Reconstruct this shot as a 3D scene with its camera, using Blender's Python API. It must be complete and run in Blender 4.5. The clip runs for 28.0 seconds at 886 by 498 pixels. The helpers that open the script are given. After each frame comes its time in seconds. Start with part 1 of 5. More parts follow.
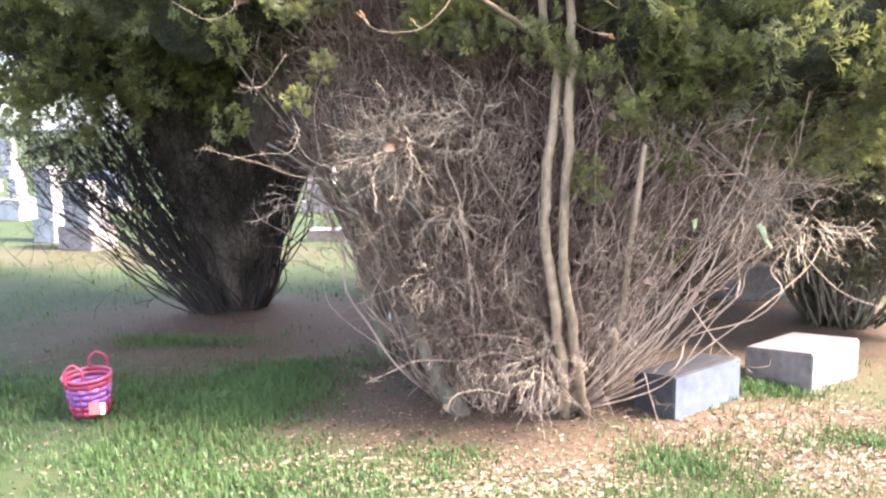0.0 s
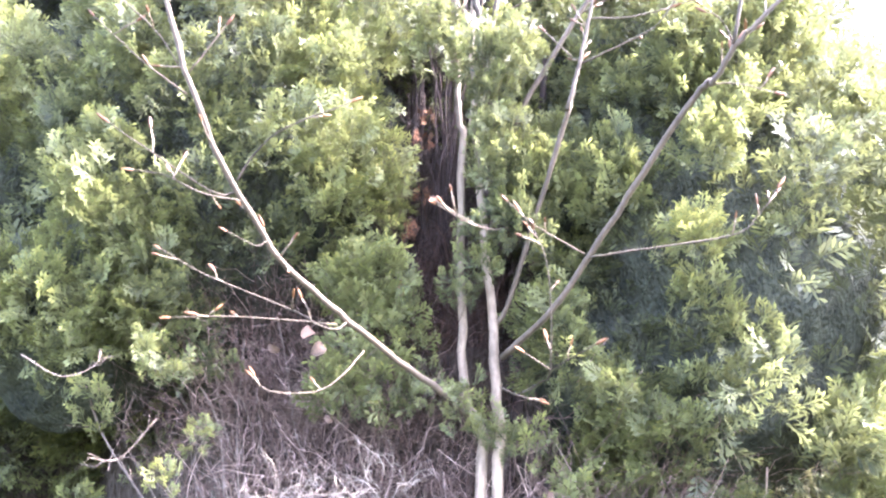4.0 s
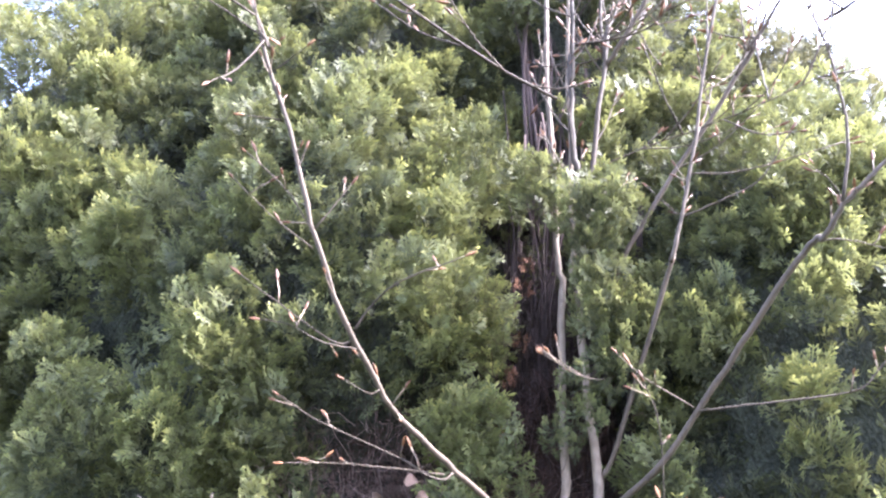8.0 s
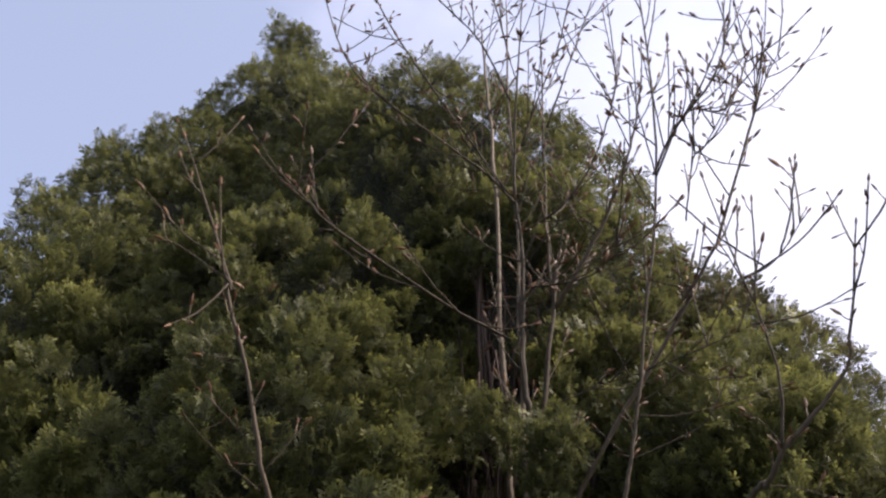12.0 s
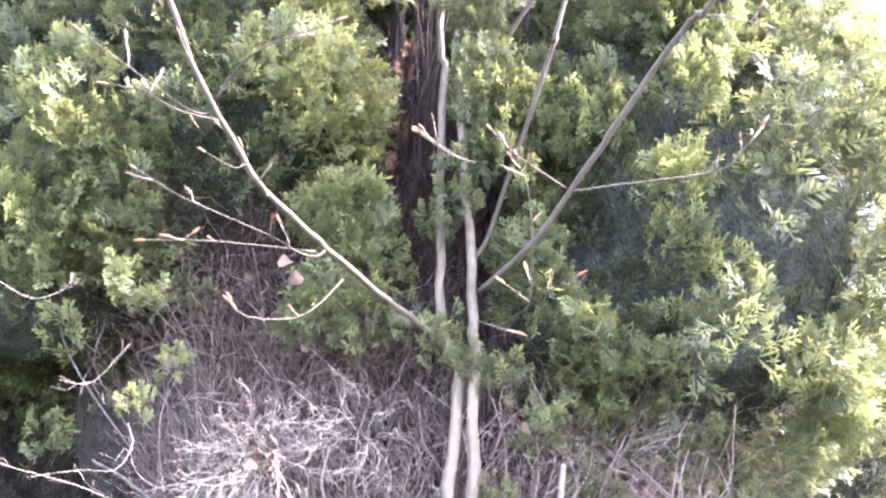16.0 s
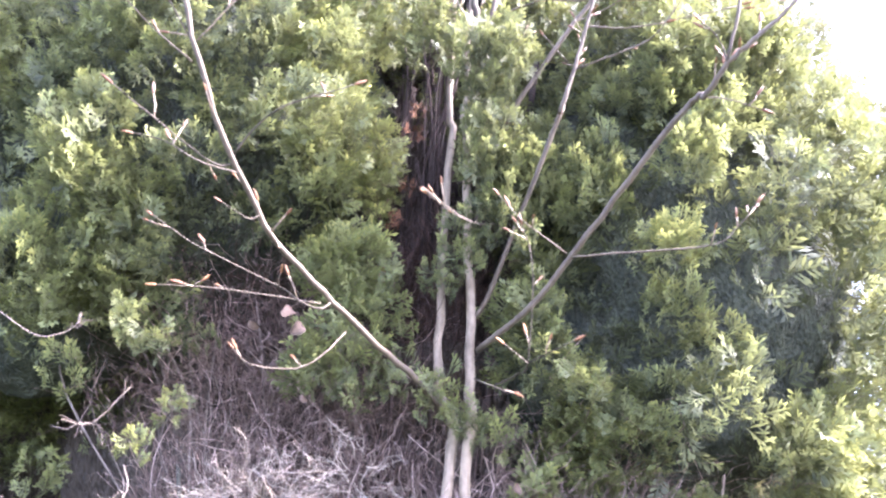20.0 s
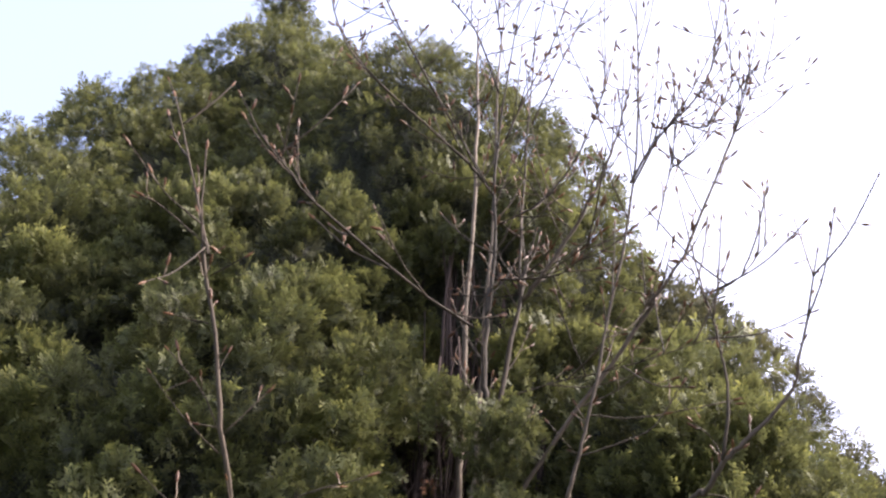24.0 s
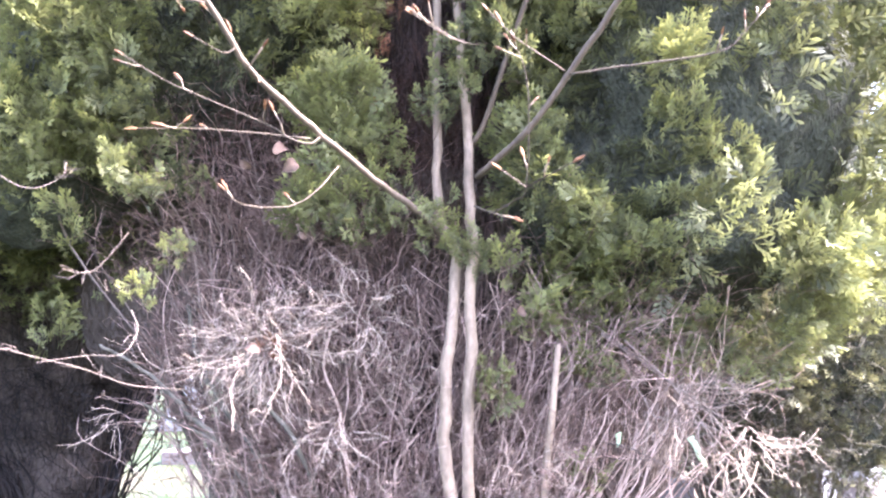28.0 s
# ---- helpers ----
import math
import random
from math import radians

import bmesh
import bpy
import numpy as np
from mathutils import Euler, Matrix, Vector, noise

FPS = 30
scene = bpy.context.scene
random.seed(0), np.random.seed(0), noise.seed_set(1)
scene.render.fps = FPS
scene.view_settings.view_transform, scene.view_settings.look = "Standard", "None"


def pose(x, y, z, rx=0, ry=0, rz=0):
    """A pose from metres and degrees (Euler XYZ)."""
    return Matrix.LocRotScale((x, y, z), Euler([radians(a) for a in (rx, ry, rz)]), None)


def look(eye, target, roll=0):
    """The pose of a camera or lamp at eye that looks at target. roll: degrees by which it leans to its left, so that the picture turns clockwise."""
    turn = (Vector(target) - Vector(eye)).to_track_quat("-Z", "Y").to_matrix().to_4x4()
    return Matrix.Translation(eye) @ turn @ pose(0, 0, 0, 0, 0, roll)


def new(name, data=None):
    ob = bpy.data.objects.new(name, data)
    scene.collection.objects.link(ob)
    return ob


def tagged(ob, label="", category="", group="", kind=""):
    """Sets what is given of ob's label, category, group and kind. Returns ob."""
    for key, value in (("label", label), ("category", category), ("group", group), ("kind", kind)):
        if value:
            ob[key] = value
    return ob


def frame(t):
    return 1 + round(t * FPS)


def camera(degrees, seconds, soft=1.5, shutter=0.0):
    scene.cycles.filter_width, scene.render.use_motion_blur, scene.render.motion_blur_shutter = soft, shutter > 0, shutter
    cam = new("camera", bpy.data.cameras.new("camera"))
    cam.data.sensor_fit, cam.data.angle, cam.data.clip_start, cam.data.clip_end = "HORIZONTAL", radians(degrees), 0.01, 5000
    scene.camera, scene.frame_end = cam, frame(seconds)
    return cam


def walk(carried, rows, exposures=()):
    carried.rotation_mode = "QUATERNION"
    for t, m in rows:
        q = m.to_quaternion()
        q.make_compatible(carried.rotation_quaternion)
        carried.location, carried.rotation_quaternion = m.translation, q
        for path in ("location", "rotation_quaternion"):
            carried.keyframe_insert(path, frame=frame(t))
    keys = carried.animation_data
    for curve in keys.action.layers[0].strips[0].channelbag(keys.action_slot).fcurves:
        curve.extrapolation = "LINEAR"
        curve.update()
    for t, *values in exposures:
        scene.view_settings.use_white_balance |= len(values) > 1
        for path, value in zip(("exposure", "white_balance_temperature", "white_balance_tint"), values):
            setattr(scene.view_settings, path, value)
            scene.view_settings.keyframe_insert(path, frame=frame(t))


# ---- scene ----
cam = camera(57.35, 28.0, soft=2.4)
PATH = [
    (0, (0.126, -0.472, 1.530), (-0.094, 1.492, 1.223), -0.88),
    (0.5, (0.044, -0.353, 1.532), (-0.138, 1.613, 1.210), -1.17),
    (1, (0.020, -0.224, 1.533), (-0.287, 1.744, 1.359), -1.16),
    (1.5, (-0.088, -0.032, 1.543), (-0.319, 1.954, 1.573), 1.12),
    (2, (0.058, 0.105, 1.462), (-0.162, 2.084, 1.653), -2.47),
    (2.5, (0.060, 0.180, 1.476), (0.018, 2.166, 1.707), -3.27),
    (3, (0.072, 0.177, 1.484), (0.165, 2.152, 1.786), -0.57),
    (3.5, (0.077, 0.190, 1.503), (0.215, 2.154, 1.855), -1.21),
    (4, (0.084, 0.119, 1.521), (0.091, 2.025, 2.128), -1.05),
    (4.5, (0.081, 0.077, 1.535), (0.168, 1.910, 2.329), -1.68),
    (5, (0.064, 0.035, 1.543), (0.161, 1.801, 2.476), -1.25),
    (5.5, (0.029, -0.006, 1.544), (0.056, 1.717, 2.560), 0.42),
    (6, (-0.010, -0.030, 1.543), (-0.079, 1.677, 2.583), 2.15),
    (6.5, (-0.038, -0.025, 1.544), (-0.189, 1.702, 2.543), 2.81),
    (7, (-0.057, 0.003, 1.548), (-0.277, 1.769, 2.462), 2.52),
    (7.5, (-0.054, 0.012, 1.547), (-0.338, 1.776, 2.444), 2.69),
    (8, (-0.047, 0.032, 1.546), (-0.212, 1.804, 2.459), 1.80),
    (8.5, (-0.033, 0.065, 1.553), (-0.095, 1.846, 2.461), 1.69),
    (9, (-0.019, 0.035, 1.561), (0.003, 1.740, 2.606), 1.32),
    (9.5, (-0.033, 0.006, 1.581), (-0.052, 1.665, 2.698), 1.66),
    (10, (-0.046, -0.034, 1.587), (-0.091, 1.562, 2.791), 1.97),
    (10.5, (-0.023, -0.074, 1.556), (-0.093, 1.422, 2.881), 1.17),
    (11, (-0.007, -0.126, 1.542), (-0.086, 1.273, 2.969), 1.04),
    (11.5, (-0.026, -0.112, 1.530), (-0.086, 1.280, 2.965), 1.73),
    (12, (-0.013, -0.084, 1.541), (-0.074, 1.377, 2.906), 1.00),
    (12.5, (-0.023, -0.032, 1.547), (-0.095, 1.638, 2.644), 0.76),
    (13, (-0.004, 0.015, 1.518), (-0.126, 1.809, 2.394), 0.57),
    (13.5, (0.006, 0.095, 1.502), (-0.070, 1.984, 2.156), 1.29),
    (14, (0.015, 0.152, 1.488), (-0.023, 2.085, 2.001), 1.50),
    (14.5, (0.021, 0.183, 1.475), (0.014, 2.127, 1.945), 1.11),
    (15, (0.027, 0.192, 1.463), (0.046, 2.134, 1.944), 0.49),
    (15.5, (0.032, 0.186, 1.455), (0.081, 2.123, 1.950), 0.00),
    (16, (0.039, 0.171, 1.449), (0.123, 2.107, 1.944), -0.32),
    (16.5, (0.020, 0.162, 1.447), (0.126, 2.095, 1.949), 0.53),
    (17, (0.011, 0.171, 1.449), (0.166, 2.087, 2.002), 1.06),
    (17.5, (0.017, 0.136, 1.444), (0.172, 2.055, 1.985), 2.14),
    (18, (0.000, 0.137, 1.447), (0.150, 2.057, 1.984), 2.21),
    (18.5, (0.003, 0.147, 1.444), (0.158, 2.084, 1.920), 2.16),
    (19, (0.007, 0.145, 1.448), (0.140, 2.085, 1.914), 2.09),
    (19.5, (-0.004, 0.135, 1.449), (0.140, 2.070, 1.937), 1.30),
    (20, (-0.021, 0.095, 1.442), (0.087, 1.992, 2.066), 2.28),
    (20.5, (-0.039, 0.059, 1.444), (-0.055, 1.893, 2.243), 2.24),
    (21, (-0.038, 0.009, 1.454), (-0.065, 1.769, 2.404), 2.55),
    (21.5, (-0.055, -0.068, 1.459), (-0.112, 1.586, 2.583), 3.05),
    (22, (-0.073, -0.105, 1.474), (-0.176, 1.487, 2.680), 2.91),
    (22.5, (-0.073, -0.150, 1.480), (-0.225, 1.340, 2.805), 4.79),
    (23, (-0.066, -0.177, 1.487), (-0.208, 1.253, 2.878), 5.84),
    (23.5, (-0.050, -0.178, 1.498), (-0.120, 1.259, 2.887), 5.83),
    (24, (-0.030, -0.154, 1.513), (-0.018, 1.338, 2.845), 5.11),
    (24.5, (-0.012, -0.104, 1.530), (0.041, 1.474, 2.759), 4.03),
    (25, (0.006, -0.034, 1.551), (0.054, 1.647, 2.635), 2.76),
    (25.5, (0.009, 0.005, 1.533), (0.085, 1.778, 2.455), 1.91),
    (26, (0.014, 0.046, 1.518), (0.090, 1.899, 2.268), 1.30),
    (26.5, (0.019, 0.097, 1.526), (0.100, 2.003, 2.125), 0.27),
    (27, (0.037, 0.139, 1.516), (0.118, 2.075, 2.011), 0.12),
    (27.5, (0.044, 0.145, 1.493), (0.124, 2.095, 1.928), -0.65),
    (28, (0.052, 0.172, 1.462), (0.135, 2.159, 1.673), -0.80),
]

EXPOSURES = [(0, 3.95, 6500, 14.0), (1, 4.43, 6300, 14.8), (2, 4.91, 6000, 23.0), (3, 5.33, 5650, 25.0), (4.5, 5.08, 5500, 25.5), (7, 3.86, 5550, 24.2), (8, 4.21, 5400, 25.2), (9, 4.01, 5400, 25.0), (10, 3.08, 5900, 22.5), (11, 1.27, 6650, 17.5), (12, 1.17, 6650, 17.5), (13, 4.03, 5600, 24.0), (13.5, 4.33, 5500, 24.8), (16, 5.03, 5450, 29.0), (17, 4.78, 5450, 29.0), (18, 4.63, 5450, 29.0), (19, 4.58, 5450, 29.0), (20, 4.83, 5450, 29.0), (21, 4.53, 5500, 25.2), (22, 3.48, 5800, 23.0), (22.5, 2.88, 6100, 22.2), (25, 2.02, 6300, 21.8), (26, 4.08, 5600, 24.2), (27, 4.85, 5500, 28.5), (28, 4.9, 5650, 28.7)]
walk(cam, [(t, look(eye, target, roll)) for t, eye, target, roll in PATH], EXPOSURES)

# ---- world and sun ----
SUN_DIR = Vector((0.68, -0.05, 0.72)).normalized()
world = bpy.data.worlds.new("sky")
scene.world = world
world.use_nodes = True
wn, wl = world.node_tree.nodes, world.node_tree.links
wn.clear()
sky = wn.new("ShaderNodeTexSky")
sky.sky_type, sky.sun_disc = "NISHITA", False
sky.sun_elevation, sky.sun_rotation = math.asin(SUN_DIR.z), math.atan2(SUN_DIR.x, SUN_DIR.y)
sky.air_density, sky.dust_density = 0.9, 2.0
coord = wn.new("ShaderNodeTexCoord")
cloud = wn.new("ShaderNodeTexNoise")
cloud.inputs["Scale"].default_value, cloud.inputs["Detail"].default_value, cloud.inputs["Roughness"].default_value = 1.6, 5.0, 0.5
glow = wn.new("ShaderNodeVectorMath")
glow.operation = "DOT_PRODUCT"
glow.inputs[1].default_value = SUN_DIR
haze = wn.new("ShaderNodeMath")
haze.operation = "MULTIPLY_ADD"
haze.inputs[1].default_value = 0.55
ramp = wn.new("ShaderNodeValToRGB")
ramp.color_ramp.elements[0].position, ramp.color_ramp.elements[1].position = 0.66, 0.98
ramp.color_ramp.elements[0].color, ramp.color_ramp.elements[1].color = (0.25, 0.25, 0.25, 1), (1, 1, 1, 1)
tint = wn.new("ShaderNodeMix")
tint.data_type = "RGBA"
tint.inputs["B"].default_value = (4.1, 4.3, 5.1, 1)
back, out = wn.new("ShaderNodeBackground"), wn.new("ShaderNodeOutputWorld")
back.inputs["Strength"].default_value = 0.125
wl.new(coord.outputs["Generated"], cloud.inputs["Vector"])
wl.new(coord.outputs["Generated"], glow.inputs[0])
wl.new(glow.outputs["Value"], haze.inputs[0])
wl.new(cloud.outputs["Fac"], haze.inputs[2])
wl.new(haze.outputs["Value"], ramp.inputs["Fac"])
wl.new(ramp.outputs["Color"], tint.inputs["Factor"])
wl.new(sky.outputs["Color"], tint.inputs["A"])
wl.new(tint.outputs["Result"], back.inputs["Color"])
wl.new(back.outputs["Background"], out.inputs["Surface"])
sun = new("sun", bpy.data.lights.new("sun", "SUN"))
sun.data.energy, sun.data.angle, sun.data.color = 4.1, radians(12), (1.0, 0.94, 0.84)
sun.matrix_world = look(SUN_DIR * 30, (0, 0, 0))


# ---- materials ----
def nodes_of(name):
    m = bpy.data.materials.new(name)
    m.use_nodes = True
    t = m.node_tree
    b = t.nodes["Principled BSDF"]
    return m, t.nodes, t.links, b


def mottled(name, dark, light, scale, rough=0.85, bump=0.3, fine=8.0, spec=0.3, metal=0.0, random_amount=0.0, stretch=(1, 1, 1), distance=0.01):
    """A surface whose colour wanders between two tones at two scales, with fine relief."""
    m, n, l, b = nodes_of(name)
    co, mp = n.new("ShaderNodeTexCoord"), n.new("ShaderNodeMapping")
    mp.inputs["Scale"].default_value = stretch
    l.new(co.outputs["Object"], mp.inputs["Vector"])
    big, small = n.new("ShaderNodeTexNoise"), n.new("ShaderNodeTexNoise")
    big.inputs["Scale"].default_value, big.inputs["Detail"].default_value = scale, 4.0
    small.inputs["Scale"].default_value, small.inputs["Detail"].default_value = scale * fine, 3.0
    mix = n.new("ShaderNodeMath")
    mix.operation = "MULTIPLY_ADD"
    mix.inputs[1].default_value, mix.inputs[2].default_value = 0.5, -0.08
    add = n.new("ShaderNodeMath")
    add.operation = "MULTIPLY_ADD"
    add.inputs[1].default_value = 0.65
    r = n.new("ShaderNodeValToRGB")
    r.color_ramp.elements[0].position, r.color_ramp.elements[1].position = 0.33, 0.68
    r.color_ramp.elements[0].color, r.color_ramp.elements[1].color = (*dark, 1), (*light, 1)
    for tex in (big, small):
        l.new(mp.outputs["Vector"], tex.inputs["Vector"])
    l.new(small.outputs["Fac"], mix.inputs[0])
    l.new(big.outputs["Fac"], add.inputs[0])
    l.new(mix.outputs["Value"], add.inputs[2])
    last = add
    if random_amount:
        info, geo = n.new("ShaderNodeObjectInfo"), n.new("ShaderNodeNewGeometry")
        for source in (info.outputs["Random"], geo.outputs["Random Per Island"]):
            more = n.new("ShaderNodeMath")
            more.operation = "MULTIPLY_ADD"
            more.inputs[1].default_value = random_amount
            shift = n.new("ShaderNodeMath")
            shift.operation = "SUBTRACT"
            shift.inputs[1].default_value = random_amount / 2
            l.new(source, more.inputs[0])
            l.new(last.outputs["Value"], more.inputs[2])
            l.new(more.outputs["Value"], shift.inputs[0])
            last = shift
    l.new(last.outputs["Value"], r.inputs["Fac"])
    l.new(r.outputs["Color"], b.inputs["Base Color"])
    bp = n.new("ShaderNodeBump")
    bp.inputs["Strength"].default_value, bp.inputs["Distance"].default_value = bump, distance
    l.new(small.outputs["Fac"], bp.inputs["Height"])
    l.new(bp.outputs["Normal"], b.inputs["Normal"])
    b.inputs["Roughness"].default_value, b.inputs["Metallic"].default_value = rough, metal
    b.inputs["Specular IOR Level"].default_value = spec
    return m


def leafy(name, inner, outer, young, through_light=0.35):
    """Scale-leaf sprays: older growth inside, paler growth at the tips, light passing through. Low tip values also
    carry painted shade.
    """
    m, n, l, b = nodes_of(name)
    tip = n.new("ShaderNodeAttribute")
    tip.attribute_name = "tip"
    info, geo, co = n.new("ShaderNodeObjectInfo"), n.new("ShaderNodeNewGeometry"), n.new("ShaderNodeTexNoise")
    co.inputs["Scale"].default_value, co.inputs["Detail"].default_value = 1.7, 2.0
    l.new(geo.outputs["Position"], co.inputs["Vector"])
    r = n.new("ShaderNodeValToRGB")
    e = r.color_ramp.elements
    e[0].position, e[1].position = 0.0, 1.0
    e[0].color, e[1].color = (*inner, 1), (*young, 1)
    mid = e.new(0.55)
    mid.color = (*outer, 1)
    total = None
    for source, gain, offset in ((tip.outputs["Fac"], 0.62, -0.05), (geo.outputs["Random Per Island"], 0.22, 0.0), (co.outputs["Fac"], 0.7, -0.32), (info.outputs["Random"], 0.16, -0.06)):
        step = n.new("ShaderNodeMath")
        step.operation = "MULTIPLY_ADD"
        step.inputs[1].default_value, step.inputs[2].default_value = gain, offset
        l.new(source, step.inputs[0])
        if total:
            plus = n.new("ShaderNodeMath")
            l.new(total.outputs["Value"], plus.inputs[0])
            l.new(step.outputs["Value"], plus.inputs[1])
            total = plus
        else:
            total = step
    l.new(total.outputs["Value"], r.inputs["Fac"])
    l.new(r.outputs["Color"], b.inputs["Base Color"])
    b.inputs["Roughness"].default_value, b.inputs["Specular IOR Level"].default_value = 0.6, 0.27
    tr, mx = n.new("ShaderNodeBsdfTranslucent"), n.new("ShaderNodeMixShader")
    l.new(r.outputs["Color"], tr.inputs["Color"])
    mx.inputs["Fac"].default_value = through_light
    l.new(b.outputs["BSDF"], mx.inputs[1])
    l.new(tr.outputs["BSDF"], mx.inputs[2])
    l.new(mx.outputs["Shader"], n["Material Output"].inputs["Surface"])
    return m


LEAF = leafy("arborvitae_sprays", (0.046, 0.048, 0.024), (0.160, 0.163, 0.052), (0.40, 0.375, 0.105), 0.42)
LEAF_OLD = leafy("arborvitae_sprays_dark", (0.025, 0.036, 0.018), (0.07, 0.095, 0.035), (0.19, 0.21, 0.06), 0.3)
BARK = mottled("grey_brown_bark", (0.105, 0.071, 0.054), (0.31, 0.224, 0.172), 9.0, 0.9, 0.6, 6.0, 0.2, 0, 0.6, (1, 1, 0.25))
# Bark darkened in colour to carry the shade under the left crown.
BARK_SHADED = mottled("bark_in_shade", (0.011, 0.009, 0.008), (0.034, 0.027, 0.023), 8.0, 0.95, 0.6, 6.0, 0.15, 0, 0.3, (1, 1, 0.25))
# Stringy brown bark, darkened to carry the shade inside the cleft.
BARK_CLEFT_SHADE = mottled("brown_stringy_bark_shaded", (0.022, 0.015, 0.012), (0.075, 0.052, 0.043), 8.0, 0.95, 0.6, 6.0, 0.15, 0, 0.5, (1, 1, 0.25))
BARK_MOSSY = mottled("mossy_bark", (0.04, 0.036, 0.026), (0.12, 0.104, 0.076), 7.0, 0.95, 0.8, 6.0, 0.15, 0, 0.2, (1, 1, 0.3))
BARK_YOUNG = mottled("smooth_tan_bark", (0.088, 0.063, 0.040), (0.235, 0.172, 0.114), 6.0, 0.75, 0.25, 7.0, 0.3, 0, 0.2, (1, 1, 0.5))
BARK_BRANCH = mottled("grey_brown_young_bark", (0.034, 0.0245, 0.0155), (0.088, 0.064, 0.042), 7.0, 0.8, 0.25, 7.0, 0.25, 0, 0.3, (1, 1, 0.5))
DEAD = mottled("bleached_dead_twigs", (0.11, 0.083, 0.061), (0.28, 0.22, 0.166), 5.0, 0.9, 0.3, 8.0, 0.2, 0, 0.6)
DEAD_GREY = mottled("grey_dead_branches", (0.075, 0.056, 0.043), (0.185, 0.143, 0.112), 5.0, 0.9, 0.3, 8.0, 0.2, 0, 0.5)
LEAF_DULL = leafy("dull_olive_sprays", (0.032, 0.031, 0.018), (0.125, 0.118, 0.050), (0.27, 0.245, 0.10), 0.3)
NEEDLES = mottled("red_brown_dead_needles", (0.045, 0.024, 0.017), (0.15, 0.085, 0.06), 7.0, 0.95, 0.3, 8.0, 0.15, 0, 0.7)
DEAD_BROWN = mottled("brown_dead_twigs", (0.12, 0.080, 0.062), (0.40, 0.285, 0.225), 5.0, 0.95, 0.3, 8.0, 0.15, 0, 0.6)
# Dark brown for closed cores: dense dead twigs plus the shade among them.
INNER_SHADE = mottled("brown_thicket_in_shade", (0.036, 0.028, 0.022), (0.115, 0.088, 0.070), 9.0, 1.0, 1.0, 7.0, 0.05, 0, 0, (1, 1, 0.3), 0.08)
# Dark green that paints the shade seen through gaps in a crown.
INNER_GREEN_SHADE = mottled("inner_foliage_shade", (0.022, 0.023, 0.018), (0.075, 0.076, 0.050), 9.0, 1.0, 1.0, 7.0, 0.05, 0, 0, (1, 1, 0.6), 0.05)
BUD = mottled("orange_brown_bud", (0.085, 0.034, 0.012), (0.20, 0.092, 0.034), 30.0, 0.6, 0.2, 4.0, 0.3, 0, 0.4)
DRY = mottled("dry_tan_leaf", (0.030, 0.019, 0.012), (0.085, 0.052, 0.034), 18.0, 0.8, 0.3, 5.0, 0.25, 0, 0.5)
RUST = mottled("rusty_dead_foliage", (0.085, 0.036, 0.018), (0.21, 0.10, 0.052), 18.0, 0.9, 0.3, 5.0, 0.2, 0, 0.5)


# ---- mesh helpers ----
def mesh_np(name, verts, faces, tip=None, smooth=False):
    """A mesh from arrays: faces is a list of index arrays, each of one corner count."""
    me = bpy.data.meshes.new(name)
    faces = [np.asarray(f, np.int32) for f in faces if len(f)]
    me.vertices.add(len(verts))
    me.vertices.foreach_set("co", np.asarray(verts, np.float32).ravel())
    count = np.concatenate([np.full(len(f), f.shape[1], np.int32) for f in faces])
    me.loops.add(int(count.sum()))
    me.loops.foreach_set("vertex_index", np.concatenate([f.ravel() for f in faces]))
    me.polygons.add(len(count))
    me.polygons.foreach_set("loop_start", np.r_[0, np.cumsum(count)[:-1]].astype(np.int32))
    if smooth:
        me.polygons.foreach_set("use_smooth", np.ones(len(count), bool))
    if tip is not None:
        me.attributes.new("tip", "FLOAT", "POINT").data.foreach_set("value", np.asarray(tip, np.float32))
    me.update(calc_edges=True)
    return me


def place_of(ob):
    here = ob.matrix_basis.copy()
    return place_of(ob.parent) @ ob.matrix_parent_inverse @ here if ob.parent else here


def part(name, data, material, parent, label="", kind=""):
    """Links a mesh (or a bmesh) as one object under a thing or a part; places are given in the world."""
    if isinstance(data, bmesh.types.BMesh):
        bm, data = data, bpy.data.meshes.new(name)
        bm.to_mesh(data)
        bm.free()
    if material and not data.materials:
        data.materials.append(material)
    ob = new(name, data)
    if parent:
        ob.parent = parent
        ob.matrix_parent_inverse = place_of(parent).inverted()
    return tagged(ob, label, kind=kind)


def thing(name, place, label, category, group="", kind=""):
    ob = new(name)
    ob.location = place
    ob.empty_display_size = 0.1
    return tagged(ob, label, category, group, kind)


def spline(points, per=4):
    """A smooth line through the points."""
    p = np.array(points, float)
    if len(p) < 3:
        return np.array([p[0] + (p[-1] - p[0]) * s for s in np.linspace(0, 1, per + 1)])
    q = np.vstack([2 * p[0] - p[1], p, 2 * p[-1] - p[-2]])
    out = []
    for i in range(len(p) - 1):
        a, b, c, d = q[i:i + 4]
        for s in np.arange(per) / per:
            out.append(0.5 * (2 * b + (c - a) * s + (2 * a - 5 * b + 4 * c - d) * s * s + (3 * b - a - 3 * c + d) * s ** 3))
    return np.array(out + [p[-1]])


